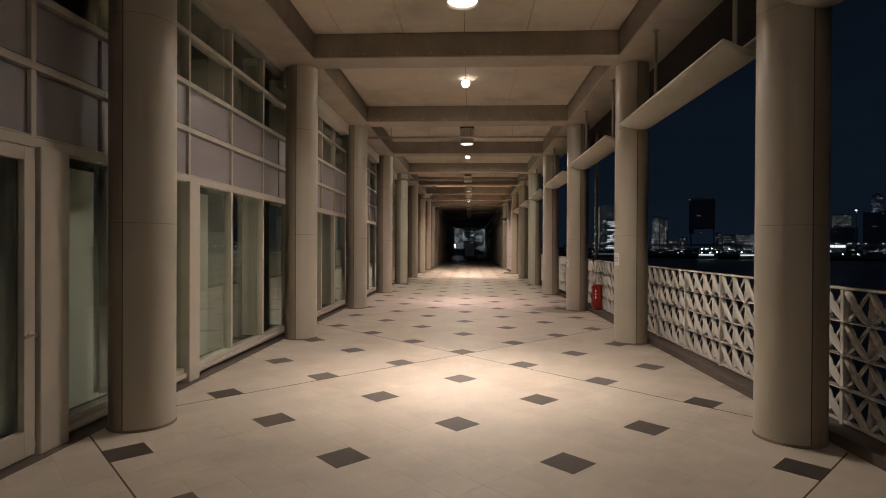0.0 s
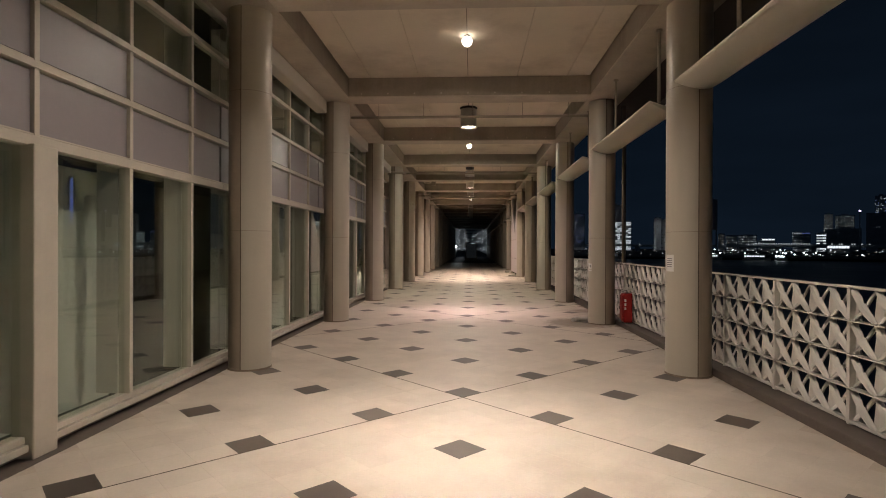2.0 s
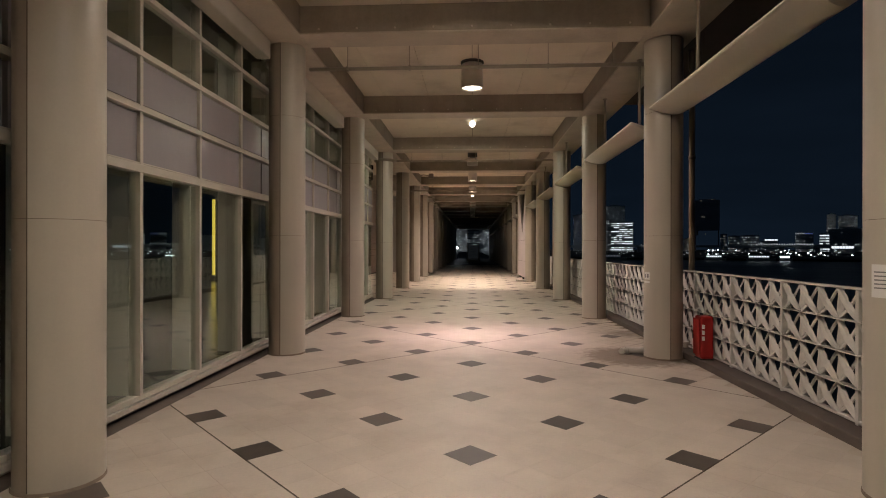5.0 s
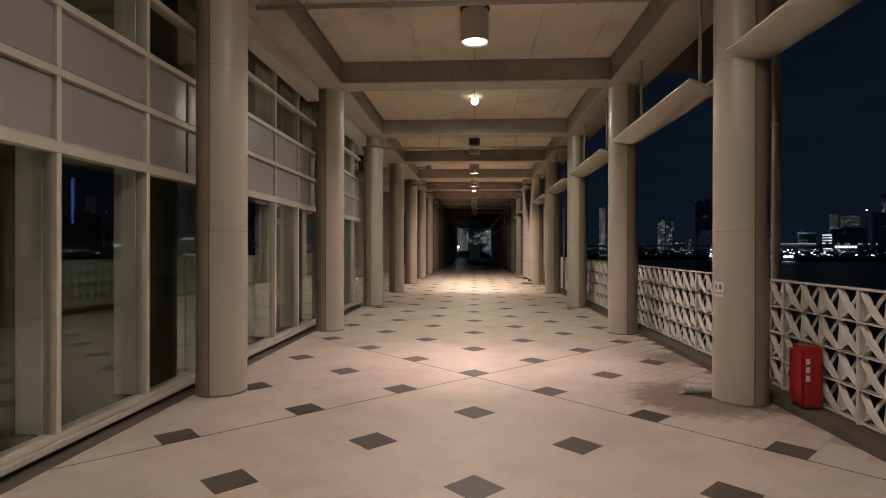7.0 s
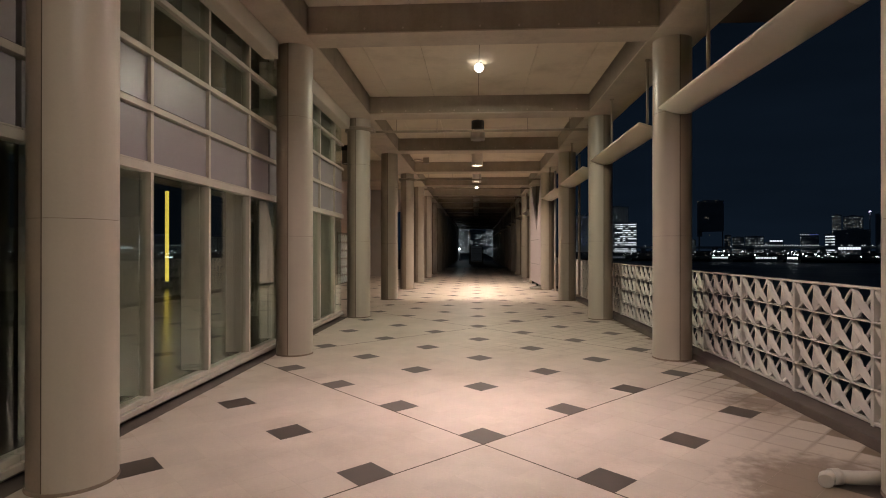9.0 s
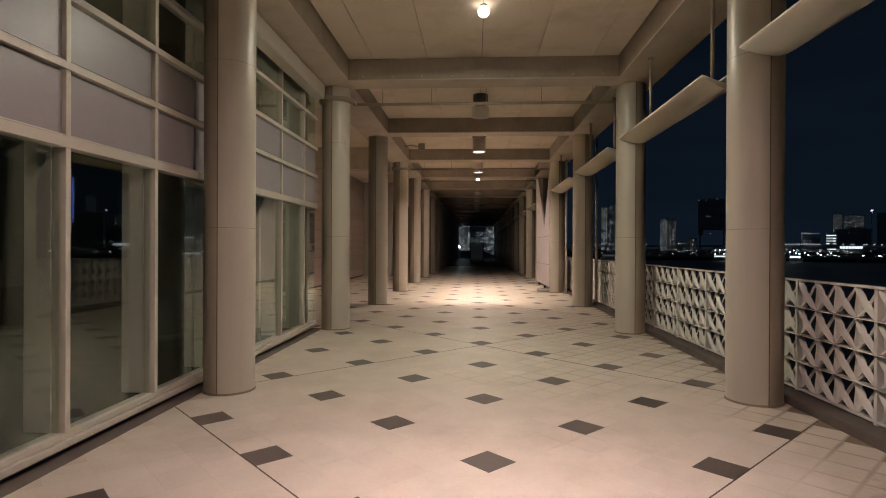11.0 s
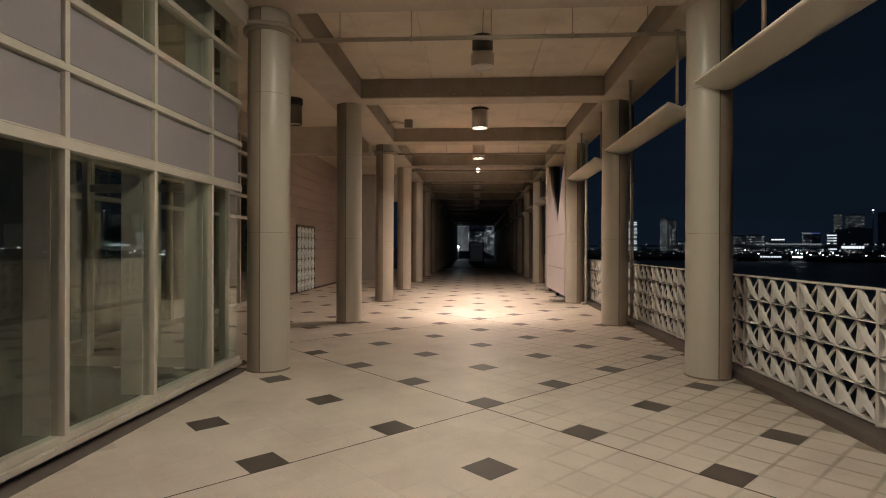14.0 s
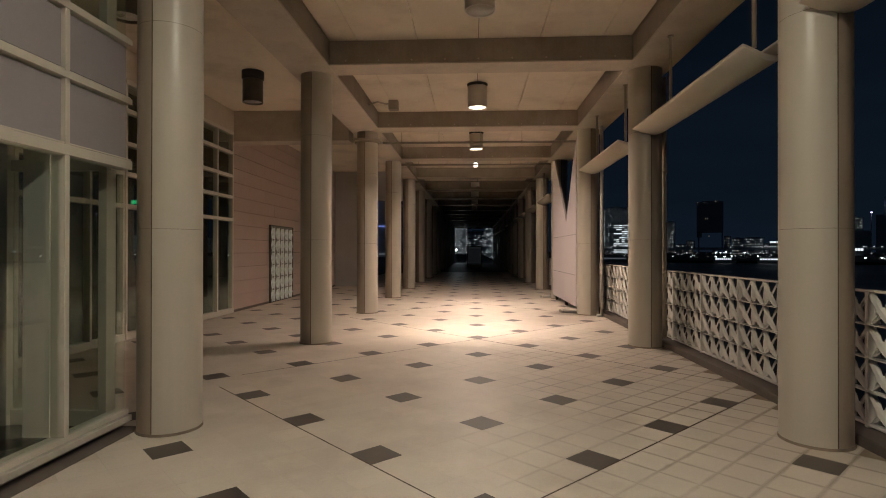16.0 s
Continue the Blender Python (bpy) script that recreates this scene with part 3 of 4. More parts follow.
def bulb_lamp(y, drop=0.0):
    o = thing("bulb_lamp", "small round lit bulb under the ceiling", "lamp", "lamps of the walk", at=(0, y, 0))
    bm = bmesh.new()
    bmesh.ops.create_uvsphere(bm, u_segments=20, v_segments=12, radius=0.085, matrix=Matrix.Translation((0, 0, 4.985 - drop)))
    for f in bm.faces:
        f.smooth = True
    part("bulb", bm, M_BULB, o).visible_shadow = False
    bm = bmesh.new()
    bm_lathe(bm, [(0.0, 5.055 - drop), (0.03, 5.055 - drop), (0.03, 5.065), (0.05, 5.07), (0.05, CEIL_Z), (0.0, CEIL_Z)], 24)
    part("base", bm, M_BLACK, o)


for k, kind, colour, on in LAMPS:
    if k == 5:
        hung_lamp(col_y(k) + LAMP_DY)
    elif kind == "can":
        can_lamp(col_y(k) + LAMP_DY, on)
    else:
        bulb_lamp(col_y(k) + LAMP_DY, 0.12 if k == 8 else 0.0)

es = thing("exit_sign", "small green lit exit sign hung in the dark hall", "exit sign", at=(-8.0, 30.9, 2.70))
part("case", boxes((-0.11, 0.11, -0.03, 0.03, -0.01, 0.10), bevel=0.01), M_FRAMEDARK, es)
part("face", boxes((-0.095, 0.095, -0.036, -0.031, 0.0, 0.09)), glow("green_light", (0.05, 1.0, 0.35), 0.45), es)
for x in (-0.08, 0.08):
    part("rod", tubes(((x, 0, 0.10), (x, 0, 2.30), 0.008), seg=8), M_FRAMEDARK, es)

# blue-green screens and jambs of the first bays
screen = thing("partition_screen", "plain pale partition screen standing behind the glass", "screen")
part("panel", boxes((-3.86, -3.80, 4.60, 8.35, 0.0, 2.36), bevel=0.01), M_SCREEN, screen)
part("foot", boxes((-3.95, -3.70, 4.8, 4.9, 0.0, 0.02), (-3.95, -3.70, 8.0, 8.1, 0.0, 0.02)), M_FRAMEDARK, screen)
for y0, y1 in ((4.00, 4.30), (6.22, 6.46)):
    o = thing("door_jamb", "wide cream painted jamb in the glazing", "jamb", "jambs")
    part("jamb", boxes((-3.34, -3.16, y0, y1, 0.0, 2.36), bevel=0.01), M_FRAME, o)
door = thing("door_1", "closed glazed door with a cream frame and a lever handle", "door", kind="structure")
part("leaf_frame", boxes((-3.24, -3.19, 2.88, 2.98, 0.02, 2.34), (-3.24, -3.19, 3.88, 3.98, 0.02, 2.34), (-3.24, -3.19, 2.98, 3.88, 0.02, 0.22), (-3.24, -3.19, 2.98, 3.88, 2.24, 2.34), bevel=0.004), M_FRAME, door)
hd = part("handle", tubes(((-3.19, 3.93, 0.93), (-3.13, 3.93, 0.93), 0.010), ((-3.135, 3.94, 0.93), (-3.135, 3.82, 0.93), 0.010), seg=10), M_STEEL, door, "steel lever handle")
part("rose", tubes(((-3.19, 3.93, 0.93), (-3.18, 3.93, 0.93), 0.026)), M_STEEL, hd)

# added dark column that blocks later sight lines to the light column
o = thing("room_column", "added dark round column that hides the light column", "column", "columns inside the hall", at=(-5.6, 21.95, 0))
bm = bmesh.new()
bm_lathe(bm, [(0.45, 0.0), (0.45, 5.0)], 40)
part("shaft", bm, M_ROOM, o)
bm = bmesh.new()
bm_lathe(bm, [(0.465, 0.0), (0.465, 0.1), (0.45, 0.105)], 40)
part("foot", bm, M_FRAMEDARK, o)

# second added column, blocking the view on the last stretch
copy_thing(o, pose(-8.0, 26.85, 0))

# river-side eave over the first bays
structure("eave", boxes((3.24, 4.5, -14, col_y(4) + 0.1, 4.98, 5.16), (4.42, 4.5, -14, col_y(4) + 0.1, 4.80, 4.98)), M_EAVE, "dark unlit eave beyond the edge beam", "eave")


# ---------------------------------------------------------------- pipes under the ceiling
def cross_pipe(k, dy=0.42, z=4.50, x0=-2.62, x1=3.0):
    y = col_y(k) + dy
    o = thing("cross_pipe", "painted pipe hung across the walk on thin rods", "pipe", "pipes under the ceiling")
    part("pipe", tubes(((x0, y, z), (x1, y, z), 0.030)), M_PIPE, o)
    for x in (-2.0, -1.0, 0.1, 1.2, 2.2):
        rod = part("rod", tubes(((x, y, z), (x, y, CEIL_Z), 0.006), seg=8), M_PIPE, o)
        part("clip", boxes((x - 0.018, x + 0.018, y - 0.036, y + 0.036, z - 0.036, z + 0.036), bevel=0.01), M_PIPE, rod)
    return o


for k in (3, 5, 7):
    cross_pipe(k)
cross_pipe(8, 0.30, 4.62)
cross_pipe(9, 0.30, 4.62)
for k in (5, 7):
    o = thing("pipe_clamp", "painted clamp ring with pipe elbows round a column top", "clamp", "pipe clamps")
    bm = bmesh.new()
    bm_lathe(bm, [(CR + 0.005, 4.40), (CR + 0.05, 4.40), (CR + 0.05, 4.46), (CR + 0.005, 4.46)], 36, -CX, col_y(k))
    part("ring", bm, M_PIPE, o)
    bm = bmesh.new()
    y = col_y(k)
    bm_path_tube(bm, [(-2.60, y + 0.42, 4.50), (-2.52, y + 0.30, 4.48), (-2.50, y - 0.05, 4.46), (-2.58, y - 0.28, 4.45), (-2.84, y - 0.36, 4.45), (-3.12, y - 0.36, 4.45)], 0.03)
    part("elbow", bm, M_PIPE, o)
o = thing("long_pipe", "painted pipe running along the edge beam", "pipe", "pipes under the ceiling")
part("pipe", tubes(((-2.42, 37.7, 4.62), (-2.42, 56.0, 4.62), 0.03)), M_PIPE, o)
o = thing("speaker_box", "small brown ceiling box with a loose cable", "box")
part("box", boxes((-2.03, -1.81, 30.9, 31.1, 4.86, CEIL_Z - 0.002), bevel=0.01), M_PIPE, o)
bm = bmesh.new()
bm_path_tube(bm, [(-1.90, 31.0, 5.05), (-1.95, 30.95, 4.99), (-2.10, 30.85, 4.97), (-2.25, 30.75, 4.99), (-2.47, 30.75, 4.93)], 0.02, 8)
part("cable", bm, M_PIPE, o)

# downpipes and stubs
for x, y, r, z1, m, lab in ((3.40, 14.42, 0.045, BEAM_Z, M_PIPE, "stained vertical conduit behind a column"), (3.06, 32.05, 0.040, BEAM_Z, M_WHITE, "white downpipe beside a column with an elbow at its foot"), (3.30, 28.35, 0.04, BEAM_Z, M_PIPE, "stained vertical conduit behind a column")):
    o = thing("downpipe", lab, "pipe", "downpipes")
    z0 = 0.09 if x > 3.12 else 0.0
    part("pipe", tubes(((x, y, z0), (x, y, z1), r)), m, o)
    for z in (1.2, 3.0):
        part("collar", tubes(((x, y, z), (x, y, z + 0.05), r + 0.008)), m, o)
    part("elbow", tubes(((x, y, z0 + 0.04), (x - 0.12, y - 0.02, z0 + 0.035), r)), m, o)
for y, x1 in ((14.30, 2.28), (32.95, 2.18), (37.5, 2.25)):
    o = thing("drain_stub", "white drain pipe stub lying on the floor by a column", "pipe", "drain stubs")
    bm = bmesh.new()
    bm_path_tube(bm, [(2.66, y - 0.02, 0.06), (2.50, y - 0.02, 0.058), (x1 + 0.12, y, 0.056), (x1 + 0.03, y - 0.02, 0.054), (x1, y - 0.07, 0.05)], 0.046)
    e = part("pipe", bm, M_WHITE, o)
    part("socket", tubes(((x1 + 0.13, y, 0.056), (x1 + 0.07, y - 0.005, 0.056), 0.055)), M_WHITE, o)

# red fire extinguisher box
o = thing("extinguisher_box", "red fire extinguisher box with white print, standing on the kerb", "fire box")
part("body", boxes((3.13, 3.31, 13.42, 13.64, 0.10, 0.69), bevel=0.03), M_RED, o)
part("door", boxes((3.108, 3.119, 13.43, 13.63, 0.15, 0.65), bevel=0.004), M_RED, o)
part("plinth", boxes((3.13, 3.30, 13.42, 13.64, 0.09, 0.105)), M_BLACK, o)
part("latch", boxes((3.098, 3.107, 13.61, 13.625, 0.36, 0.42)), M_BLACK, o)
for z in (0.52, 0.44, 0.36):
    part("print_bar", boxes((3.145, 3.18, 13.413, 13.419, z, z + 0.055)), M_INK, o)


# notices on columns
def notice(k, z, w, h, ang, label, bars):
    o = thing("notice", label, "notice", "notices", at=(CX, col_y(k), 0))
    bm = bmesh.new()
    n = 8
    r = CR + 0.003
    a = [math.radians(ang) + (i / n - 0.5) * w / r for i in range(n + 1)]
    for rr in (r, r + 0.002):
        lo = [bm.verts.new((math.cos(t) * rr, math.sin(t) * rr, z - h / 2)) for t in a]
        hi = [bm.verts.new((math.cos(t) * rr, math.sin(t) * rr, z + h / 2)) for t in a]
        for i in range(n):
            bm.faces.new((lo[i], lo[i + 1], hi[i + 1], hi[i]))
    part("sheet", bm, M_PAPER, o)
    for z0, z1, f0, f1 in bars:
        bm = bmesh.new()
        rr = r + 0.0035
        t0, t1 = math.radians(ang) + (f0 - 0.5) * w / r, math.radians(ang) + (f1 - 0.5) * w / r
        ts = [t0 + (t1 - t0) * i / 4 for i in range(5)]
        lo = [bm.verts.new((math.cos(t) * rr, math.sin(t) * rr, z + (z0 - 0.5) * h)) for t in ts]
        hi = [bm.verts.new((math.cos(t) * rr, math.sin(t) * rr, z + (z1 - 0.5) * h)) for t in ts]
        for i in range(4):
            bm.faces.new((lo[i], lo[i + 1], hi[i + 1], hi[i]))
        part("print_bar", bm, M_GREYINK, o)


notice(2, 1.41, 0.145, 0.21, 196, "white paper notice with faint grey lines on a column", [(0.75 - i * 0.12, 0.79 - i * 0.12, 0.15, 0.85) for i in range(5)])
notice(3, 1.215, 0.13, 0.11, 196, "small white sign with two dark marks on a column", [(0.25, 0.75, 0.15, 0.35), (0.25, 0.75, 0.6, 0.85)])
notice(3, 1.125, 0.13, 0.03, 196, "narrow white label strip on a column", [])

# ---------------------------------------------------------------- recess with the pink wall
structure("recess_ceiling", boxes((RECESS_X - 0.4, -3.24, RECESS_Y0 - 0.1, 43.3, 5.20, 5.4)), M_CEIL, "cream ceiling over the recess", "ceiling")
structure("recess_header", boxes((RECESS_X - 0.3, -3.25, 32.2, 32.75, 4.42, 5.20), bevel=0.01), M_BEAM, "deep beige header beam across the recess", "beam")
structure("recess_fascia", boxes((RECESS_X - 0.4, RECESS_X + 0.12, RECESS_Y0, 32.2, 4.66, 5.20), bevel=0.01), M_BEAM, "beige fascia over the recessed glazing", "beam")


def recess_glazing():
    o = thing("recess_glazing", "cream framed clear glazing at the back of the recess", "glazing", "glazed bays of the building", kind="structure")
    part("sill", boxes((-0.1, 0.05, 0, 4.36, 0.02, 0.14), bevel=0.005), M_FRAME, o)
    for z in LEVELS:
        part("transom", boxes((-0.08, 0.04, 0, 4.36, z - 0.04, z + 0.04), bevel=0.005), M_FRAME, o)
    part("head", boxes((-0.1, 0.04, 0, 4.36, 4.58, 4.66)), M_FRAME, o)
    ms = [0.03, 1.2, 2.35, 3.5, 4.33]
    for y in ms:
        part("mullion", boxes((-0.08, 0.035, y - 0.028, y + 0.028, 0.14, 4.58), bevel=0.004), M_FRAME, o)
    for z0, z1 in zip((0.14,) + LEVELS, LEVELS + (4.6,)):
        for a, b in zip(ms, ms[1:]):
            part("pane", boxes((-0.02, -0.01, a, b, z0, z1)), M_GLASS, o)
    return o


rg = recess_glazing()
rg.matrix_basis = pose(RECESS_X + 0.08, 27.84, 0)
copy_thing(rg, pose(RECESS_X + 0.08, 23.46, 0))

pink = structure("wall_pink", boxes((RECESS_X - 0.3, RECESS_X - 0.03, 32.24, 43.0, -0.3, 5.2)), M_SEAM, "pinkish stone panel wall with level joints", "wall")
COURSE = 0.372
for i in range(14):
    z0 = 0.06 + i * COURSE
    cuts = [32.26, 34.6 + (0.8 if i % 2 else 0), 37.4 + (0.8 if i % 2 else 0), 40.2, 42.98]
    for a, b in zip(cuts, cuts[1:]):
        part("stone_panel", boxes((RECESS_X - 0.03, RECESS_X, a + 0.002, b - 0.002, z0 + 0.004, min(z0 + COURSE - 0.004, 5.195)), bevel=0.002), M_PINKWALL, pink)
structure("wall_skirting", boxes((RECESS_X - 0.02, RECESS_X + 0.012, 32.26, 42.98, -0.004, 0.06)), M_KERB, "dark skirting under the pink wall", "baseboard")

# relief door
ART_Y0, ART_Y1, ART_Z = 34.98, 37.02, 2.38
o = thing("relief_door", "pale green relief panel door of star-shaped cells in the pink wall", "door")
part("leaf", boxes((RECESS_X + 0.002, RECESS_X + 0.03, ART_Y0, ART_Y1, 0.03, ART_Z), bevel=0.004), M_ARTBACK, o)
part("edge_frame", boxes((RECESS_X + 0.002, RECESS_X + 0.05, ART_Y0 - 0.03, ART_Y0 - 0.002, 0.0, ART_Z + 0.03), (RECESS_X + 0.002, RECESS_X + 0.05, ART_Y1 + 0.002, ART_Y1 + 0.03, 0.0, ART_Z + 0.03), (RECESS_X + 0.002, RECESS_X + 0.05, ART_Y0, ART_Y1, ART_Z + 0.002, ART_Z + 0.03)), M_FRAMEDARK, o)
star = bpy.data.meshes.new("star_cell")
sv, sf = [(0.085, 0, 0)], []
for i in range(12):
    rr = 0.225 if i % 2 == 0 else 0.165
    sv.append((0.012 if i % 2 else 0.035, rr * math.cos(math.pi * i / 6), rr * math.sin(math.pi * i / 6)))
for i in range(12):
    sf.append((0, 1 + i, 1 + (i + 1) % 12))
star.from_pydata(sv, [], sf)
star.materials.append(M_ART)
for i in range(5):
    for j in range(6):
        c = new("star_cell", star)
        c.location = (RECESS_X + 0.028, ART_Y0 + 0.2 + i * 0.4, 0.22 + j * 0.385)
        c.parent = o

structure("wall_grey", boxes((RECESS_X, -4.75, 43.0, 43.3, -0.3, 3.9), (RECESS_X, -3.24, 43.0, 43.4, 3.9, 5.2)), M_FARWALL, "light grey wall that ends the recess", "wall")
structure("wall_side_far", boxes((-3.8, -3.35, 51.0, END_Y - 6, -0.3, 5.2)), M_FARWALL, "dark unlit side wall of the far walk", "wall")
structure("wall_river_far", boxes((3.55, 3.8, 56.0, END_Y - 6, -0.3, 3.4)), M_FARWALL, "dark unlit river-side wall of the far walk", "wall")
structure("far_floor", boxes((-3.2, 3.1, 60.1, END_Y, -0.01, 0.0)), M_KERB, "dark paving of the far end", "floor")
for x, y in ((-4.5, 29.2), (-4.5, 25.2)):
    can_lamp(y, 0, x, 5.2)

# notched white panel between two columns
o = thing("notched_panel", "pinkish white clad panel with a deep notch between two columns", "panel")
PX = 2.60


def slab(poly, x0, x1):
    bm = bmesh.new()
    a = [bm.verts.new((x0, y, z)) for y, z in poly]
    b = [bm.verts.new((x1, y, z)) for y, z in poly]
    n = len(poly)
    bm.faces.new(a[::-1])
    bm.faces.new(b)
    for i in range(n):
        bm.faces.new((a[i], a[(i + 1) % n], b[(i + 1) % n], b[i]))
    return bm


M_PANEL = mat("pinkish_white_panel", (0.62, 0.55, 0.55), 0.4, vary=0.05, scale=1.5, fine=30, bump=0.02)
part("near_sheet", slab([(32.98, 0.16), (34.45, 0.16), (34.45, 2.44), (32.98, 4.6)], PX, PX + 0.06), M_PANEL, o)
part("far_sheet", slab([(34.458, 0.16), (37.02, 0.16), (37.02, 4.6), (36.7, 4.6), (34.458, 2.44)], PX, PX + 0.06), M_PANEL, o)
part("backing", slab([(33.1, 0.10), (36.9, 0.10), (36.9, 0.9), (33.1, 0.9)], PX + 0.08, PX + 0.2), M_SEAM, o)
for z in (0.98, 2.05):
    part("joint", boxes((PX - 0.002, PX + 0.001, 33.0, 37.0, z - 0.004, z + 0.004)), M_SEAM, o)
for y in (33.15, 35.0, 36.85):
    part("foot", boxes((PX + 0.06, PX + 0.14, y - 0.05, y + 0.05, 0.0, 0.3)), M_FRAMEDARK, o)

# kiosk near the far exit
KY = 73.0
o = thing("kiosk", "dark slatted kiosk with pale shutters near the exit", "kiosk", at=(0.05, KY, 0))
part("body", boxes((-0.75, 0.75, 0.0, 1.4, 0.0, 2.1), bevel=0.02), M_FARWALL, o)
for i in range(8):
    part("shutter_slat", boxes((-0.6, 0.6, -0.05, -0.02, 0.35 + i * 0.2, 0.42 + i * 0.2)), M_FRAMEDARK, o)
# The front panel is given a faint glow of its own.
GL_KIOSK = glow("kiosk_glow", (0.75, 0.88, 1.0), 0.010)
part("glow_front", boxes((-0.62, 0.62, -0.015, -0.004, 0.3, 2.0)), GL_KIOSK, o, "front panel with a faint glow")
part("post", boxes((-0.78, -0.70, -0.05, 0.03, 0.0, 4.2)), M_FARWALL, o)
part("post", boxes((0.70, 0.78, -0.05, 0.03, 0.0, 4.2)), M_FARWALL, o)
for i in (0, 3, 6, 8):
    part("slat", boxes((-0.70, 0.70, -0.03, 0.02, 2.2 + i * 0.2, 2.26 + i * 0.2)), M_FRAMEDARK, o)
part("roof", boxes((-0.85, 1.6, -0.2, 1.6, 4.0, 4.12)), M_FARWALL, o)

o = thing("bollard_lamp", "short post lamp with a bright cool white head beyond the exit", "lamp", at=(-2.9, 108.0, -0.32))
part("post", tubes(((0, 0, 0), (0, 0, 1.9), 0.07)), M_FRAMEDARK, o)
bm = bmesh.new()
bmesh.ops.create_uvsphere(bm, u_segments=16, v_segments=10, radius=0.20, matrix=Matrix.Translation((0, 0, 2.08)))
part("head", bm, glow("cool_lamp", (0.85, 0.94, 1.0), 6.0), o)
dl = bpy.data.lights.new("bollard_light", "POINT")
dl.energy, dl.color, dl.shadow_soft_size = 500.0, (0.8, 0.9, 1.0), 0.25
ol = new("bollard_light", dl)
ol.matrix_world = pose(-2.9, 107.7, 2.0)

# ---------------------------------------------------------------- river, shore and town
M_WATER = mat("dark_water", (0.004, 0.006, 0.008), 0.34, vary=0.3, scale=0.05, fine=0.6, bump=0.8, spec=0.10)
M_LAND = mat("night_land", (0.012, 0.013, 0.015), 0.9, vary=0.2, scale=0.02, fine=0.3, bump=0)
M_ASPHALT = mat("asphalt", (0.05, 0.05, 0.05), 0.85, vary=0.15, scale=1)
structure("water", boxes((3.9, 3000, -600, 3000, WATER_Z - 1, WATER_Z)), M_WATER, "dark river water at night", "water")
structure("ground", boxes((-3000, -18.2, -600, 43.3, -0.4, -0.06), (-3000, RECESS_X - 0.3, 43.3, 3000, -0.4, -0.06), (RECESS_X - 0.3, 3.9, 43.4, 3000, -0.4, -0.32), (RECESS_X - 0.3, -3.34, RECESS_Y1, END_Y, -0.32, -0.03)), M_ASPHALT, "dark asphalt ground beside the building", "ground")
structure("quay_wall", boxes((3.52, 3.9, -600, 400, WATER_Z - 1, -0.02)), M_KERB, "dark quay wall under the railing", "wall")


VIEW = (-0.11, 15.66, 1.614, 3.36, 438.7)   # a standpoint, its heading and its horizon, for laying out the far town


def bearing(px):
    return math.atan((px - 784.0) / 966.5) - math.radians(VIEW[3])


def at_bearing(a, d):
    return VIEW[0] + math.sin(a) * d, VIEW[1] + math.cos(a) * d


def height_at(py, d, a=0.0):
    return VIEW[2] + (VIEW[4] - py) / 966.5 * d * math.cos(a + math.radians(VIEW[3]))


bm = bmesh.new()
prev = None
for i in range(25):
    a = math.radians(3 + i * 4.2)
    r = [bm.verts.new((*at_bearing(a, d), z)) for d, z in ((402, WATER_Z - 0.5), (402, WATER_Z + 1.4), (520, WATER_Z + 3.0), (2900, WATER_Z + 4))]
    if prev:
        for u in range(3):
            bm.faces.new((prev[u], prev[u + 1], r[u + 1], r[u]))
    prev = r
structure("far_shore", bm, M_LAND, "dark far shore across the river", "backdrop")

GL_WHITE = glow("cool_white_window", (0.85, 0.95, 1.0), 0.58)
GL_WARM = glow("warm_window", (1.0, 0.90, 0.74), 0.17)
GL_DIM = glow("dim_window", (0.75, 0.85, 1.0), 0.08)
GL_BLUE = glow("blue_window", (0.25, 0.35, 1.0), 0.4)
GL_HARD = glow("flood_light", (0.85, 0.93, 1.0), 6.0)
GL_SHORE = glow("quay_light", (0.85, 0.93, 1.0), 1.1)
rng = random.Random(7)


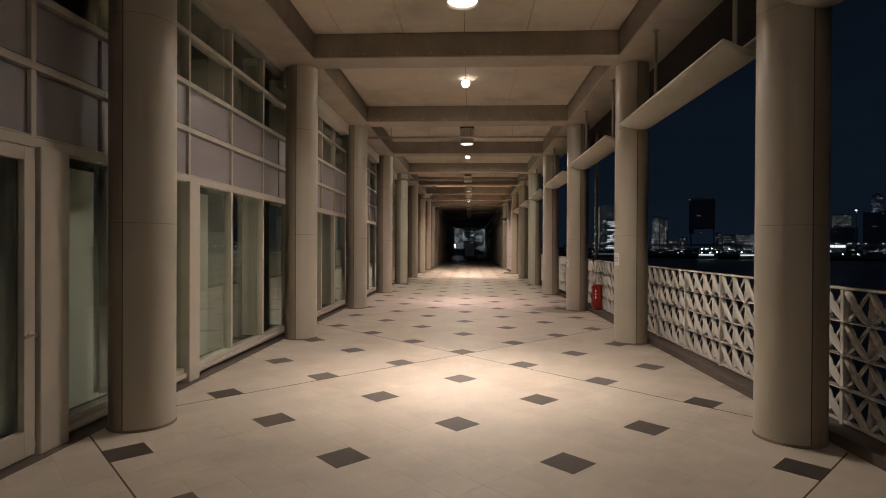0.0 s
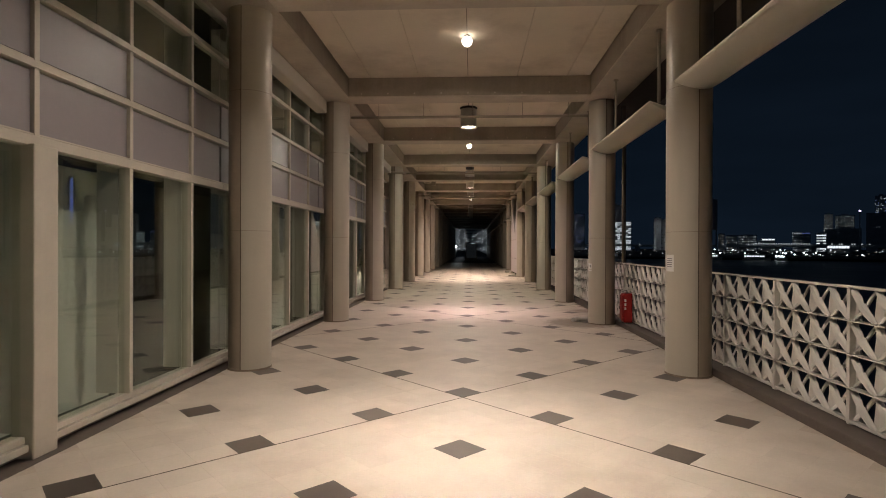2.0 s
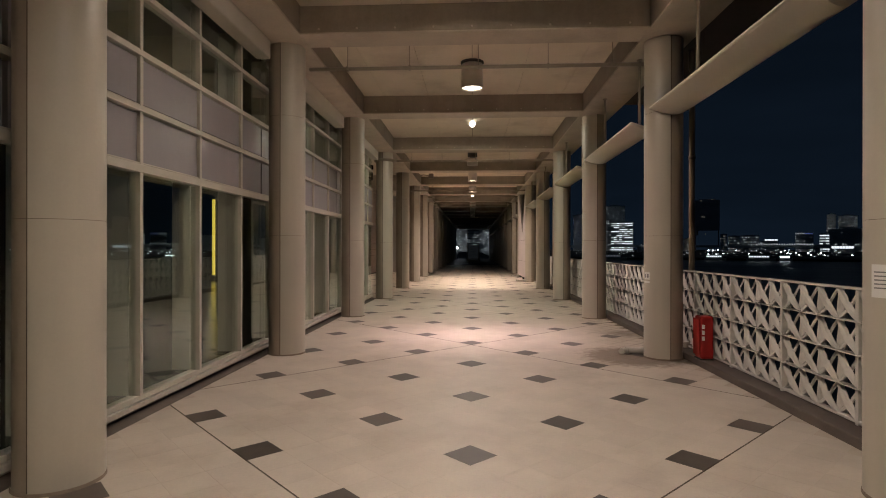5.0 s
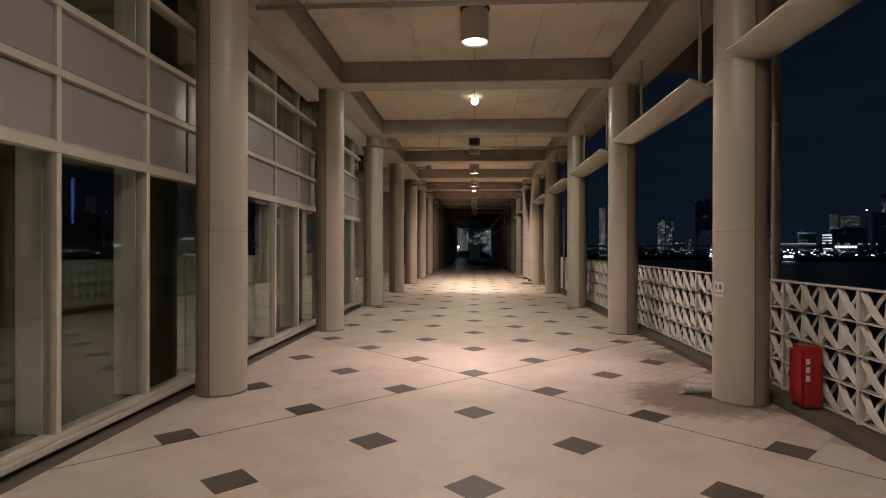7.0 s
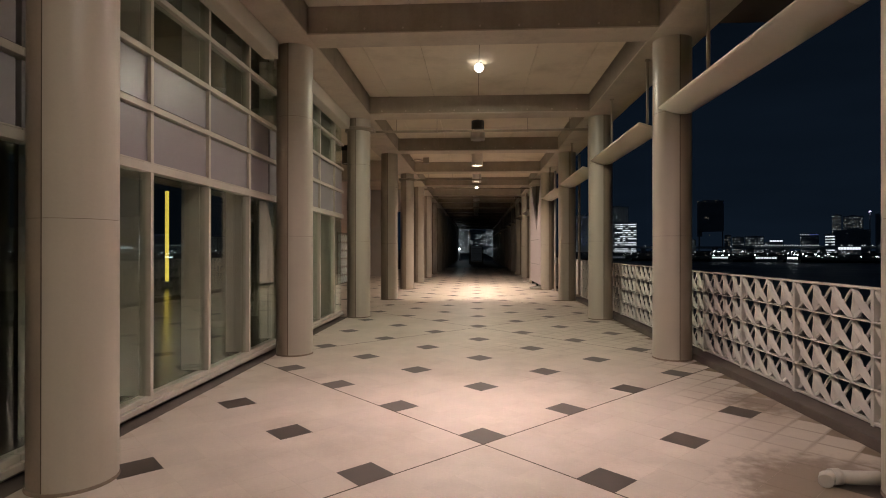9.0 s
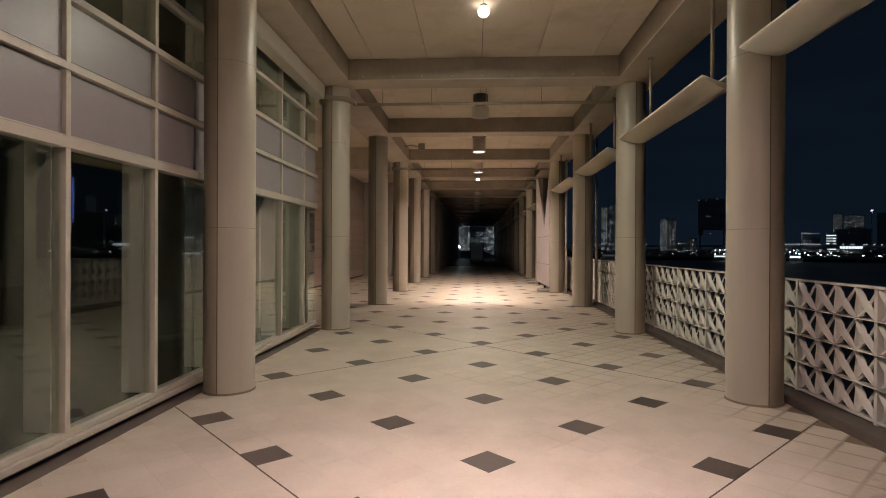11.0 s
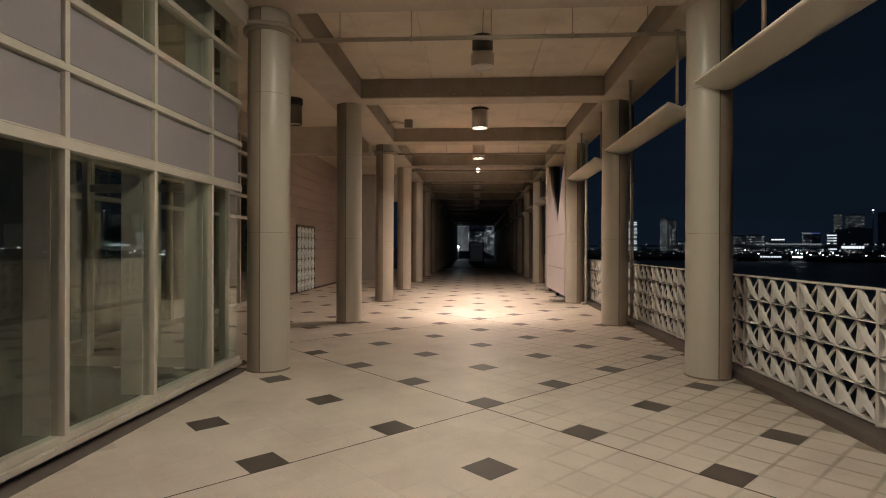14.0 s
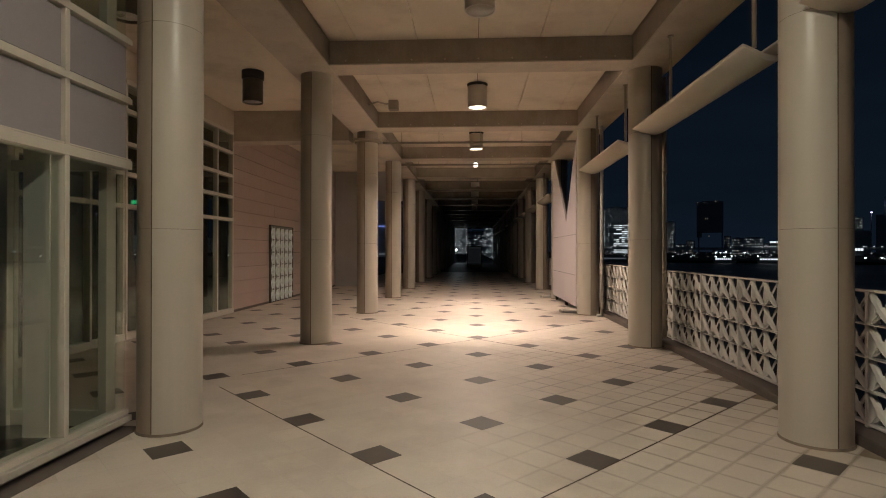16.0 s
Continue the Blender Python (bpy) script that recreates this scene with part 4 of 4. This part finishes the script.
def tower(px0, px1, top, d, glows, density, nx, floors, base=None, label="dark tower block with scattered lit windows at night", band=False, cap=None):
    a0, a1 = bearing(px0), bearing(px1)
    am = (a0 + a1) / 2
    w = abs(a1 - a0) * d
    x, y = at_bearing(am, d)
    zb = WATER_Z + 1 if base is None else height_at(base, d, am)
    zt = height_at(top, d, am)
    o = tagged(new("tower_block"), label, "building", "town across the river")
    o.matrix_basis = pose(x, y, 0, 0, 0, -math.degrees(am))
    dep = w * 0.8
    part("wall", boxes((-w / 2, w / 2, 0, dep, zb, zt - 1.0)), M_NIGHTWALL, o)
    part("roof", boxes((-w / 2 - 0.3, w / 2 + 0.3, -0.3, dep, zt - 1.0, zt)), M_NIGHTWALL, o)
    part("plant_room", boxes((-w / 5, w / 5, dep * 0.3, dep * 0.7, zt, zt + 0.03 * (zt - zb))), M_NIGHTWALL, o)
    made = {}
    ch, cw = (zt - 1.5 - zb) / floors, w * 0.96 / nx
    for j in range(floors):
        row = rng.random()
        for i in range(nx):
            p = density * (1.5 if band and row > 0.35 else 1.0)
            if rng.random() > p:
                continue
            g = rng.choice(glows)
            q = made.setdefault(g.name, (g, bmesh.new()))[1]
            xa, za = -w * 0.48 + i * cw, zb + j * ch
            kx = 1.0 if band else rng.uniform(0.25, 0.55)
            v = [q.verts.new(p3) for p3 in ((xa, -0.4, za + ch * 0.3), (xa + cw * kx, -0.4, za + ch * 0.3), (xa + cw * kx, -0.4, za + ch * 0.64), (xa, -0.4, za + ch * 0.64))]
            q.faces.new(v)
    for g, q in made.values():
        part("lit_glazing", q, g, o)["kind"] = "stuff"
    if cap:
        q = boxes(*[(-w / 2 + i * w / 6, -w / 2 + i * w / 6 + w / 16, -0.8, -0.4, zt - 2.2, zt - 1.0) for i in range(6)])
        part("light_strip", q, cap, o)["kind"] = "stuff"
    return o


W, A, D, B = GL_WHITE, GL_WARM, GL_DIM, GL_BLUE
tower(1020, 1044, 378, 1250, [D, B, W], 0.35, 8, 22)
tower(1064, 1076, 366, 1200, [W, W, A], 0.85, 3, 26, label="slim tower block with lit stair windows")
tower(1076, 1113, 362, 1300, [D, D, W], 0.35, 12, 28)
tower(1088, 1128, 390, 1000, [GL_SHORE, W, GL_SHORE], 0.62, 8, 15, label="broad office block with bright white lit floors", band=True)
tower(1168, 1182, 384, 1250, [W, W, D], 0.62, 5, 20)
tower(1183, 1198, 387, 1255, [W, D, A], 0.55, 5, 19)
tower(1284, 1296, 412, 1200, [D, A], 0.45, 5, 7)
tower(1298, 1319, 415, 1200, [W, A, D], 0.50, 9, 6)
tower(1320, 1354, 414, 1210, [W, A, W, D], 0.60, 14, 7, label="low apartment block with many lit windows")
tower(1356, 1364, 424, 1200, [W, D], 0.4, 4, 4)
tower(1419, 1437, 409, 1150, [D, W, D], 0.6, 8, 9, cap=GL_WHITE, label="office block with pale lit floors")
tower(1437, 1452, 409, 1150, [D], 0.06, 6, 8, cap=GL_BLUE, label="office block with blue roof lights")
tower(1463, 1481, 410, 1100, [GL_SHORE, W], 0.60, 3, 7, band=True, label="block with bright white lit floor bands")
tower(1475, 1492, 376, 1300, [W, A, D], 0.60, 7, 26)
tower(1495, 1531, 378, 1310, [W, D, A], 0.50, 13, 26)
tower(1478, 1545, 402, 1150, [D], 0.01, 14, 12, label="wide dark building, almost unlit")
tower(1568, 1590, 342, 1250, [W, B, W, D], 0.35, 8, 34)
tower(1553, 1645, 372, 1150, [D], 0.015, 20, 22, label="wide dark building, almost unlit")
tower(1200, 1216, 426, 1200, [A, W], 0.5, 6, 4)
tower(1217, 1233, 420, 1200, [A, D, W], 0.45, 6, 5)
for px, wd, top in ((1700, 60, 395), (1840, 90, 380), (2000, 60, 400), (2150, 90, 370), (2400, 120, 360), (2750, 160, 385), (3200, 200, 350)):
    tower(px, px + wd, top, 1150, [W, A, D], 0.35, 14, 16)


def gate_tower():
    """A dark slab of floors held up on legs, open underneath."""
    d = 1150
    a0, a1 = bearing(1235.5), bearing(1283)
    am = (a0 + a1) / 2
    w = abs(a1 - a0) * d
    u = w / 47.5
    x, y = at_bearing(am, d)
    o = tagged(new("tower_block"), "tall dark slab tower raised on legs, almost unlit", "building", "town across the river")
    o.matrix_basis = pose(x, y, 0, 0, 0, -math.degrees(am))
    zt, zb, zg = height_at(351, d, am), height_at(405, d, am), WATER_Z + 1
    part("wall", boxes((-w / 2, w / 2, 0, 30, zb, zt), bevel=0.8), M_DARKTOWER, o)
    part("plant_room", boxes((-w * 0.3, w * 0.35, 4, 20, zt, zt + 2.0)), M_DARKTOWER, o)
    part("leg", boxes((w / 2 - 3.2 * u, w / 2 - 1.0 * u, 0, 8, zg, zb)), M_DARKTOWER, o)
    part("leg", boxes((-w / 2, -w / 2 + 9 * u, 6, 14, height_at(414, d, am), zb)), M_DARKTOWER, o)
    part("leg", boxes((-w / 2 + 2 * u, -w / 2 + 5 * u, 8, 14, zg, zb)), M_DARKTOWER, o)
    for fx, py in ((-0.18, 381), (-0.1, 381.5), (-0.22, 352), (0.2, 350.5), (-0.49, 352), (-0.05, 412)):
        za = height_at(py, d, am)
        part("lit_pane", boxes((fx * w, fx * w + 1.6 * u, -0.5, -0.1, za - 0.6, za + 0.6)), GL_WARM, o)


def strip_tower(px0, px1, top, low, d, g, label):
    """A dark tower with an upright ladder of coloured lights on its face."""
    a0, a1 = bearing(px0), bearing(px1)
    am = (a0 + a1) / 2
    w = abs(a1 - a0) * d
    x, y = at_bearing(am, d)
    o = tagged(new("tower_block"), label, "building", "town across the river")
    o.matrix_basis = pose(x, y, 0, 0, 0, -math.degrees(am))
    zt, zl = height_at(top, d, am), height_at(low, d, am)
    part("wall", boxes((-w * 1.5, w * 1.5, 0, 25, WATER_Z + 1, zt + 2)), M_DARKTOWER, o)
    n = 16
    for i in range(n):
        z = zl + (zt - zl) * i / n
        part("lit_band", boxes((-w / 2, w / 2, -0.5, -0.1, z, z + (zt - zl) / n * 0.6)), g, o)
    return o


M_DARKTOWER = mat("dark_facade", (0.55, 0.50, 0.52), 0.8, vary=0.2, scale=0.05, fine=0.5, bump=0)
gate_tower()
strip_tower(1614, 1619, 305, 392, 1150, glow("blue_lights", (0.15, 0.25, 1.0), 1.6), "dark tower with an upright strip of blue lights")
strip_tower(1776, 1786, 268, 436, 900, glow("cyan_lights", (0.2, 0.85, 1.0), 1.6), "dark tower with an upright strip of cyan lights")
# blocks ahead of the exit and on the land side
tower(796, 834, 392, 330, [GL_SHORE, W, GL_SHORE, A], 0.55, 15, 24, base=470, label="apartment block with many lit windows beyond the exit")
tower(860, 896, 394, 330, [GL_SHORE, W, GL_SHORE, D], 0.55, 15, 24, base=470, label="apartment block with many lit windows beyond the exit")
tower(826, 868, 404, 420, [GL_SHORE, D, W], 0.35, 16, 20, base=470, label="apartment block with many lit windows beyond the exit")
tower(640, 694, 262, 150, [D, D, B], 0.5, 3, 26, base=480, band=True, label="dark apartment slab with level balconies beside the walk")

# elevated road with lamps
o = tagged(new("elevated_road"), "long dark elevated road with a row of small lamps", "bridge")
bm, bl = bmesh.new(), bmesh.new()
for i in range(150):
    a, b = bearing(1010 + i * 4.6), bearing(1010 + (i + 1) * 4.6)
    (xa, ya), (xb, yb) = at_bearing(a, 880), at_bearing(b, 880)
    z0, z1 = height_at(436, 880, a), height_at(432.0 - (1.5 if i > 74 else 0), 880, a)
    q = [bm.verts.new(p) for p in ((xa, ya, z0), (xb, yb, z0), (xb, yb, z1), (xa, ya, z1))]
    r = [bm.verts.new((p.co.x * 1.015, p.co.y * 1.015, p.co.z)) for p in q]
    bm.faces.new(q); bm.faces.new(r[::-1]); bm.faces.new((q[3], q[2], r[2], r[3])); bm.faces.new((q[0], r[0], r[1], q[1]))
    if i % 14 == 0:
        bm_box(bm, xa, xa + 6, ya + 4, ya + 10, WATER_Z, z0)
    if 74 < i < 97 or rng.random() < 0.12:
        bm_box(bl, xa - 0.5, xa + 0.5, ya - 1.5, ya - 0.3, z1, z1 + 1.0)
part("deck", bm, M_NIGHTWALL, o)
part("lamp_row", bl, GL_WHITE, o)["kind"] = "stuff"

# sheds, boats and quay lights
def lit_shed(px0, px1, top, bot, d, g, label):
    a0, a1 = bearing(px0), bearing(px1)
    am, w = (a0 + a1) / 2, abs(a1 - a0) * d
    x, y = at_bearing(am, d)
    o = tagged(new("quay_shed"), label, "shed", "sheds on the far quay")
    o.matrix_basis = pose(x, y, 0, 0, 0, -math.degrees(am))
    z0, z1 = height_at(bot, d, am), height_at(top, d, am)
    part("wall", boxes((-w / 2, w / 2, 0, 12, WATER_Z, z1)), M_NIGHTWALL, o)
    part("roof", boxes((-w / 2 - 0.5, w / 2 + 0.5, -1, 12.5, z1, z1 + 0.5)), M_NIGHTWALL, o)
    n = max(3, int((px1 - px0) / 5))
    for i in range(n):
        xa = -w / 2 + w * i / n
        part("lit_pane", boxes((xa, xa + w / n * 0.86, -0.12, -0.02, z0, z1 - 0.1)), g, o)


lit_shed(1489, 1530, 433, 437.5, 700, GL_SHORE, "long quay shed with a bright white lit front")
lit_shed(1365, 1389, 421, 423.5, 1000, GL_SHORE, "quay hall with a bright lit top floor")


def boat(px0, px1, d, hull, g, label):
    a0, a1 = bearing(px0), bearing(px1)
    am, w = (a0 + a1) / 2, abs(a1 - a0) * d
    x, y = at_bearing(am, d)
    o = tagged(new("river_boat"), label, "boat", "boats on the river")
    o.matrix_basis = pose(x, y, WATER_Z, 0, 0, -math.degrees(am))
    bm = bmesh.new()
    rings = []
    for f, wy, zt in ((-0.5, 2.2, 1.5), (-0.3, 2.6, 1.4), (0.3, 2.4, 1.4), (0.5, 0.3, 1.9)):
        rings.append([bm.verts.new(p) for p in ((f * w, -wy, zt), (f * w * 0.96, -wy * 0.7, -0.3), (f * w * 0.96, wy * 0.7, -0.3), (f * w, wy, zt))])
    for u, v in zip(rings, rings[1:]):
        for i in range(4):
            bm.faces.new((u[i], u[(i + 1) % 4], v[(i + 1) % 4], v[i]))
    bm.faces.new(rings[0]); bm.faces.new(rings[-1][::-1])
    part("hull", bm, hull, o)
    part("cabin", boxes((-0.42 * w, 0.3 * w, -1.8, 1.8, 1.4, 3.6), bevel=0.15), M_NIGHTWALL, o)
    part("cabin_roof", boxes((-0.45 * w, 0.33 * w, -2.0, 2.0, 3.6, 3.8)), M_WHITE, o)
    n = 8
    for i in range(n):
        xa = -0.41 * w + 0.7 * w * i / n
        part("lit_pane", boxes((xa, xa + 0.07 * w, -1.86, -1.81, 2.3, 3.1)), g, o)


boat(1063, 1122, 392, M_WHITE, GL_DIM, "pale river boat with a dimly lit cabin")
boat(1263, 1304, 396, M_WHITE, GL_SHORE, "river boat with a brightly lit white cabin")
boat(1340, 1395, 398, M_WHITE, GL_SHORE, "long river boat with a bright white cabin")
boat(1400, 1426, 398, M_WHITE, GL_HARD, "small moored boat under flood lights")
bm, b2 = bmesh.new(), bmesh.new()
for i in range(420):
    px = rng.uniform(990, 1700) if i < 280 else rng.uniform(1700, 3400)
    d = rng.uniform(430, 700)
    py = rng.choice((441, 443, 446, 449, 452)) + rng.uniform(-1.5, 1.5)
    x, y = at_bearing(bearing(px), d)
    z, s = height_at(py, d, bearing(px)), d * rng.uniform(0.0003, 0.0006)
    bm_box(bm if rng.random() < 0.7 else b2, x - s, x + s, y - s, y + s, z - s, z + s)
tagged(part("quay_lights", bm, GL_SHORE), "many small cool white lights along the far quay", "lights", kind="stuff")
tagged(part("quay_lights", b2, GL_WARM), "many small warm lights along the far quay", "lights", kind="stuff")
mirrored = [(rng.uniform(1585, 2150), rng.uniform(439, 450)) for i in range(26)]
for px, py in mirrored + [(1268, 441), (1276, 441), (1286, 440), (1268, 448), (1283, 448), (1296, 447), (1319, 441), (1342, 447), (1401, 444), (1408, 441), (1412, 446), (1418, 447), (1428, 445), (1434, 449), (1451, 446), (1456, 449), (1474, 446), (1482, 450), (1532, 450), (1561, 450)]:
    d = 500
    x, y = at_bearing(bearing(px), d)
    z = height_at(py, d, bearing(px))
    o = tagged(new("flood_lamp"), "bright flood lamp on a thin mast on the far quay", "lamp", "flood lamps")
    part("mast", tubes(((x, y + 0.5, WATER_Z), (x, y + 0.5, z), 0.15), seg=8), M_NIGHTWALL, o)
    part("head", boxes((x - 0.42, x + 0.42, y - 0.3, y + 0.3, z - 0.3, z + 0.3)), GL_HARD, o)
o = tagged(new("signal_mast"), "tall thin mast with a violet light on top", "mast")
x, y = at_bearing(bearing(1544.5), 900)
part("mast", tubes(((x, y, WATER_Z), (x, y, height_at(385, 900)), 0.6), seg=8), M_NIGHTWALL, o)
part("light", boxes((x - 0.8, x + 0.8, y - 1, y + 1, height_at(385, 900), height_at(383.4, 900))), glow("violet_light", (0.7, 0.6, 1.0), 3.0), o)


# ---------------------------------------------------------------- tiles of the floor, last
T = 0.3
Y0 = 8.35
R2 = math.sqrt(0.5)
tile_me = {}


def tile_mesh(material):
    me = bpy.data.meshes.new("tile")
    h, c, g = T / 2 - 0.0007, T / 2 - 0.0014, -0.001
    vs, fs = [], []
    for r, z in ((h, g), (h, -0.0003), (c, 0.0)):
        for sx, sy in ((-1, -1), (1, -1), (1, 1), (-1, 1)):
            x, y = sx * r, sy * r
            vs.append(((x - y) * R2, (x + y) * R2, z))
    for a in (0, 4):
        for i in range(4):
            j = (i + 1) % 4
            fs.append((a + i, a + j, a + 4 + j, a + 4 + i))
    fs.append((8, 9, 10, 11))
    me.from_pydata(vs, [], fs)
    me.materials.append(material)
    return me, vs, fs


ME_LIGHT, TV, TF = tile_mesh(M_TILE)
ME_DARK, _, _ = tile_mesh(M_DARK)


def on_floor(x, y):
    if -3.10 < x < 3.13 and -4 < y < END_Y:
        return True
    return RECESS_X + 0.02 < x <= -3.10 and RECESS_Y0 + 0.05 < y < RECESS_Y1


far_v, far_f, dark_v, dark_f = [], [], [], []
near = 0
for i in range(-60, 330):
    for j in range(-60, 330):
        x, y = (i - j) * T * R2, (i + j) * T * R2 + Y0
        if not on_floor(x, y) or y > 60:
            continue
        dark = i % 4 == 0 and j % 4 == 0
        single = (3.0 < y < 9.2 and abs(x) < 3.2 and near < 300) if not dark else y < 48
        if dark and single:
            o = new("dark_tile", ME_DARK)
            o.location = (x, y, 0.0005)
            o.parent = floor
        elif single:
            near += 1
            o = new("tile", ME_LIGHT)
            o.location = (x, y, 0)
            o.parent = floor
        else:
            vs, fs = (dark_v, dark_f) if dark else (far_v, far_f)
            k = len(vs)
            dz = random.uniform(-0.0002, 0.0002)
            vs.extend((x + a, y + b, c + (dz if c > -0.0006 else 0)) for a, b, c in TV)
            fs.extend(tuple(k + q for q in f) for f in TF)
for nm, vs, fs, m in (("tile_field", far_v, far_f, M_TILE), ("dark_tile_field", dark_v, dark_f, M_DARK)):
    me = bpy.data.meshes.new(nm)
    me.from_pydata(vs, [], fs)
    me.materials.append(m)
    o = new(nm, me)
    o.parent = floor
    o["kind"] = "stuff"

# sealed joints: long diagonals across the walk
for k in range(-2, 8):
    for s in (1, -1):
        yc = Y0 - T * R2 + 32 * T * R2 * k
        me = bpy.data.meshes.new("sealed_joint")
        w = 0.006
        a, b = Vector((-3.08, yc - s * 3.08, 0)), Vector((3.10, yc + s * 3.10, 0))
        n1 = Vector((-(b - a).y, (b - a).x, 0)).normalized() * w
        pts = [a - n1, b - n1, b + n1, a + n1]
        me.from_pydata([(*p.xy, -0.003) for p in pts] + [(*p.xy, 0.0012) for p in pts], [], [(4, 5, 6, 7), (0, 1, 5, 4), (1, 2, 6, 5), (2, 3, 7, 6), (3, 0, 4, 7)])
        me.materials.append(M_JOINT)
        o = new("sealed_joint", me)
        o.parent = floor
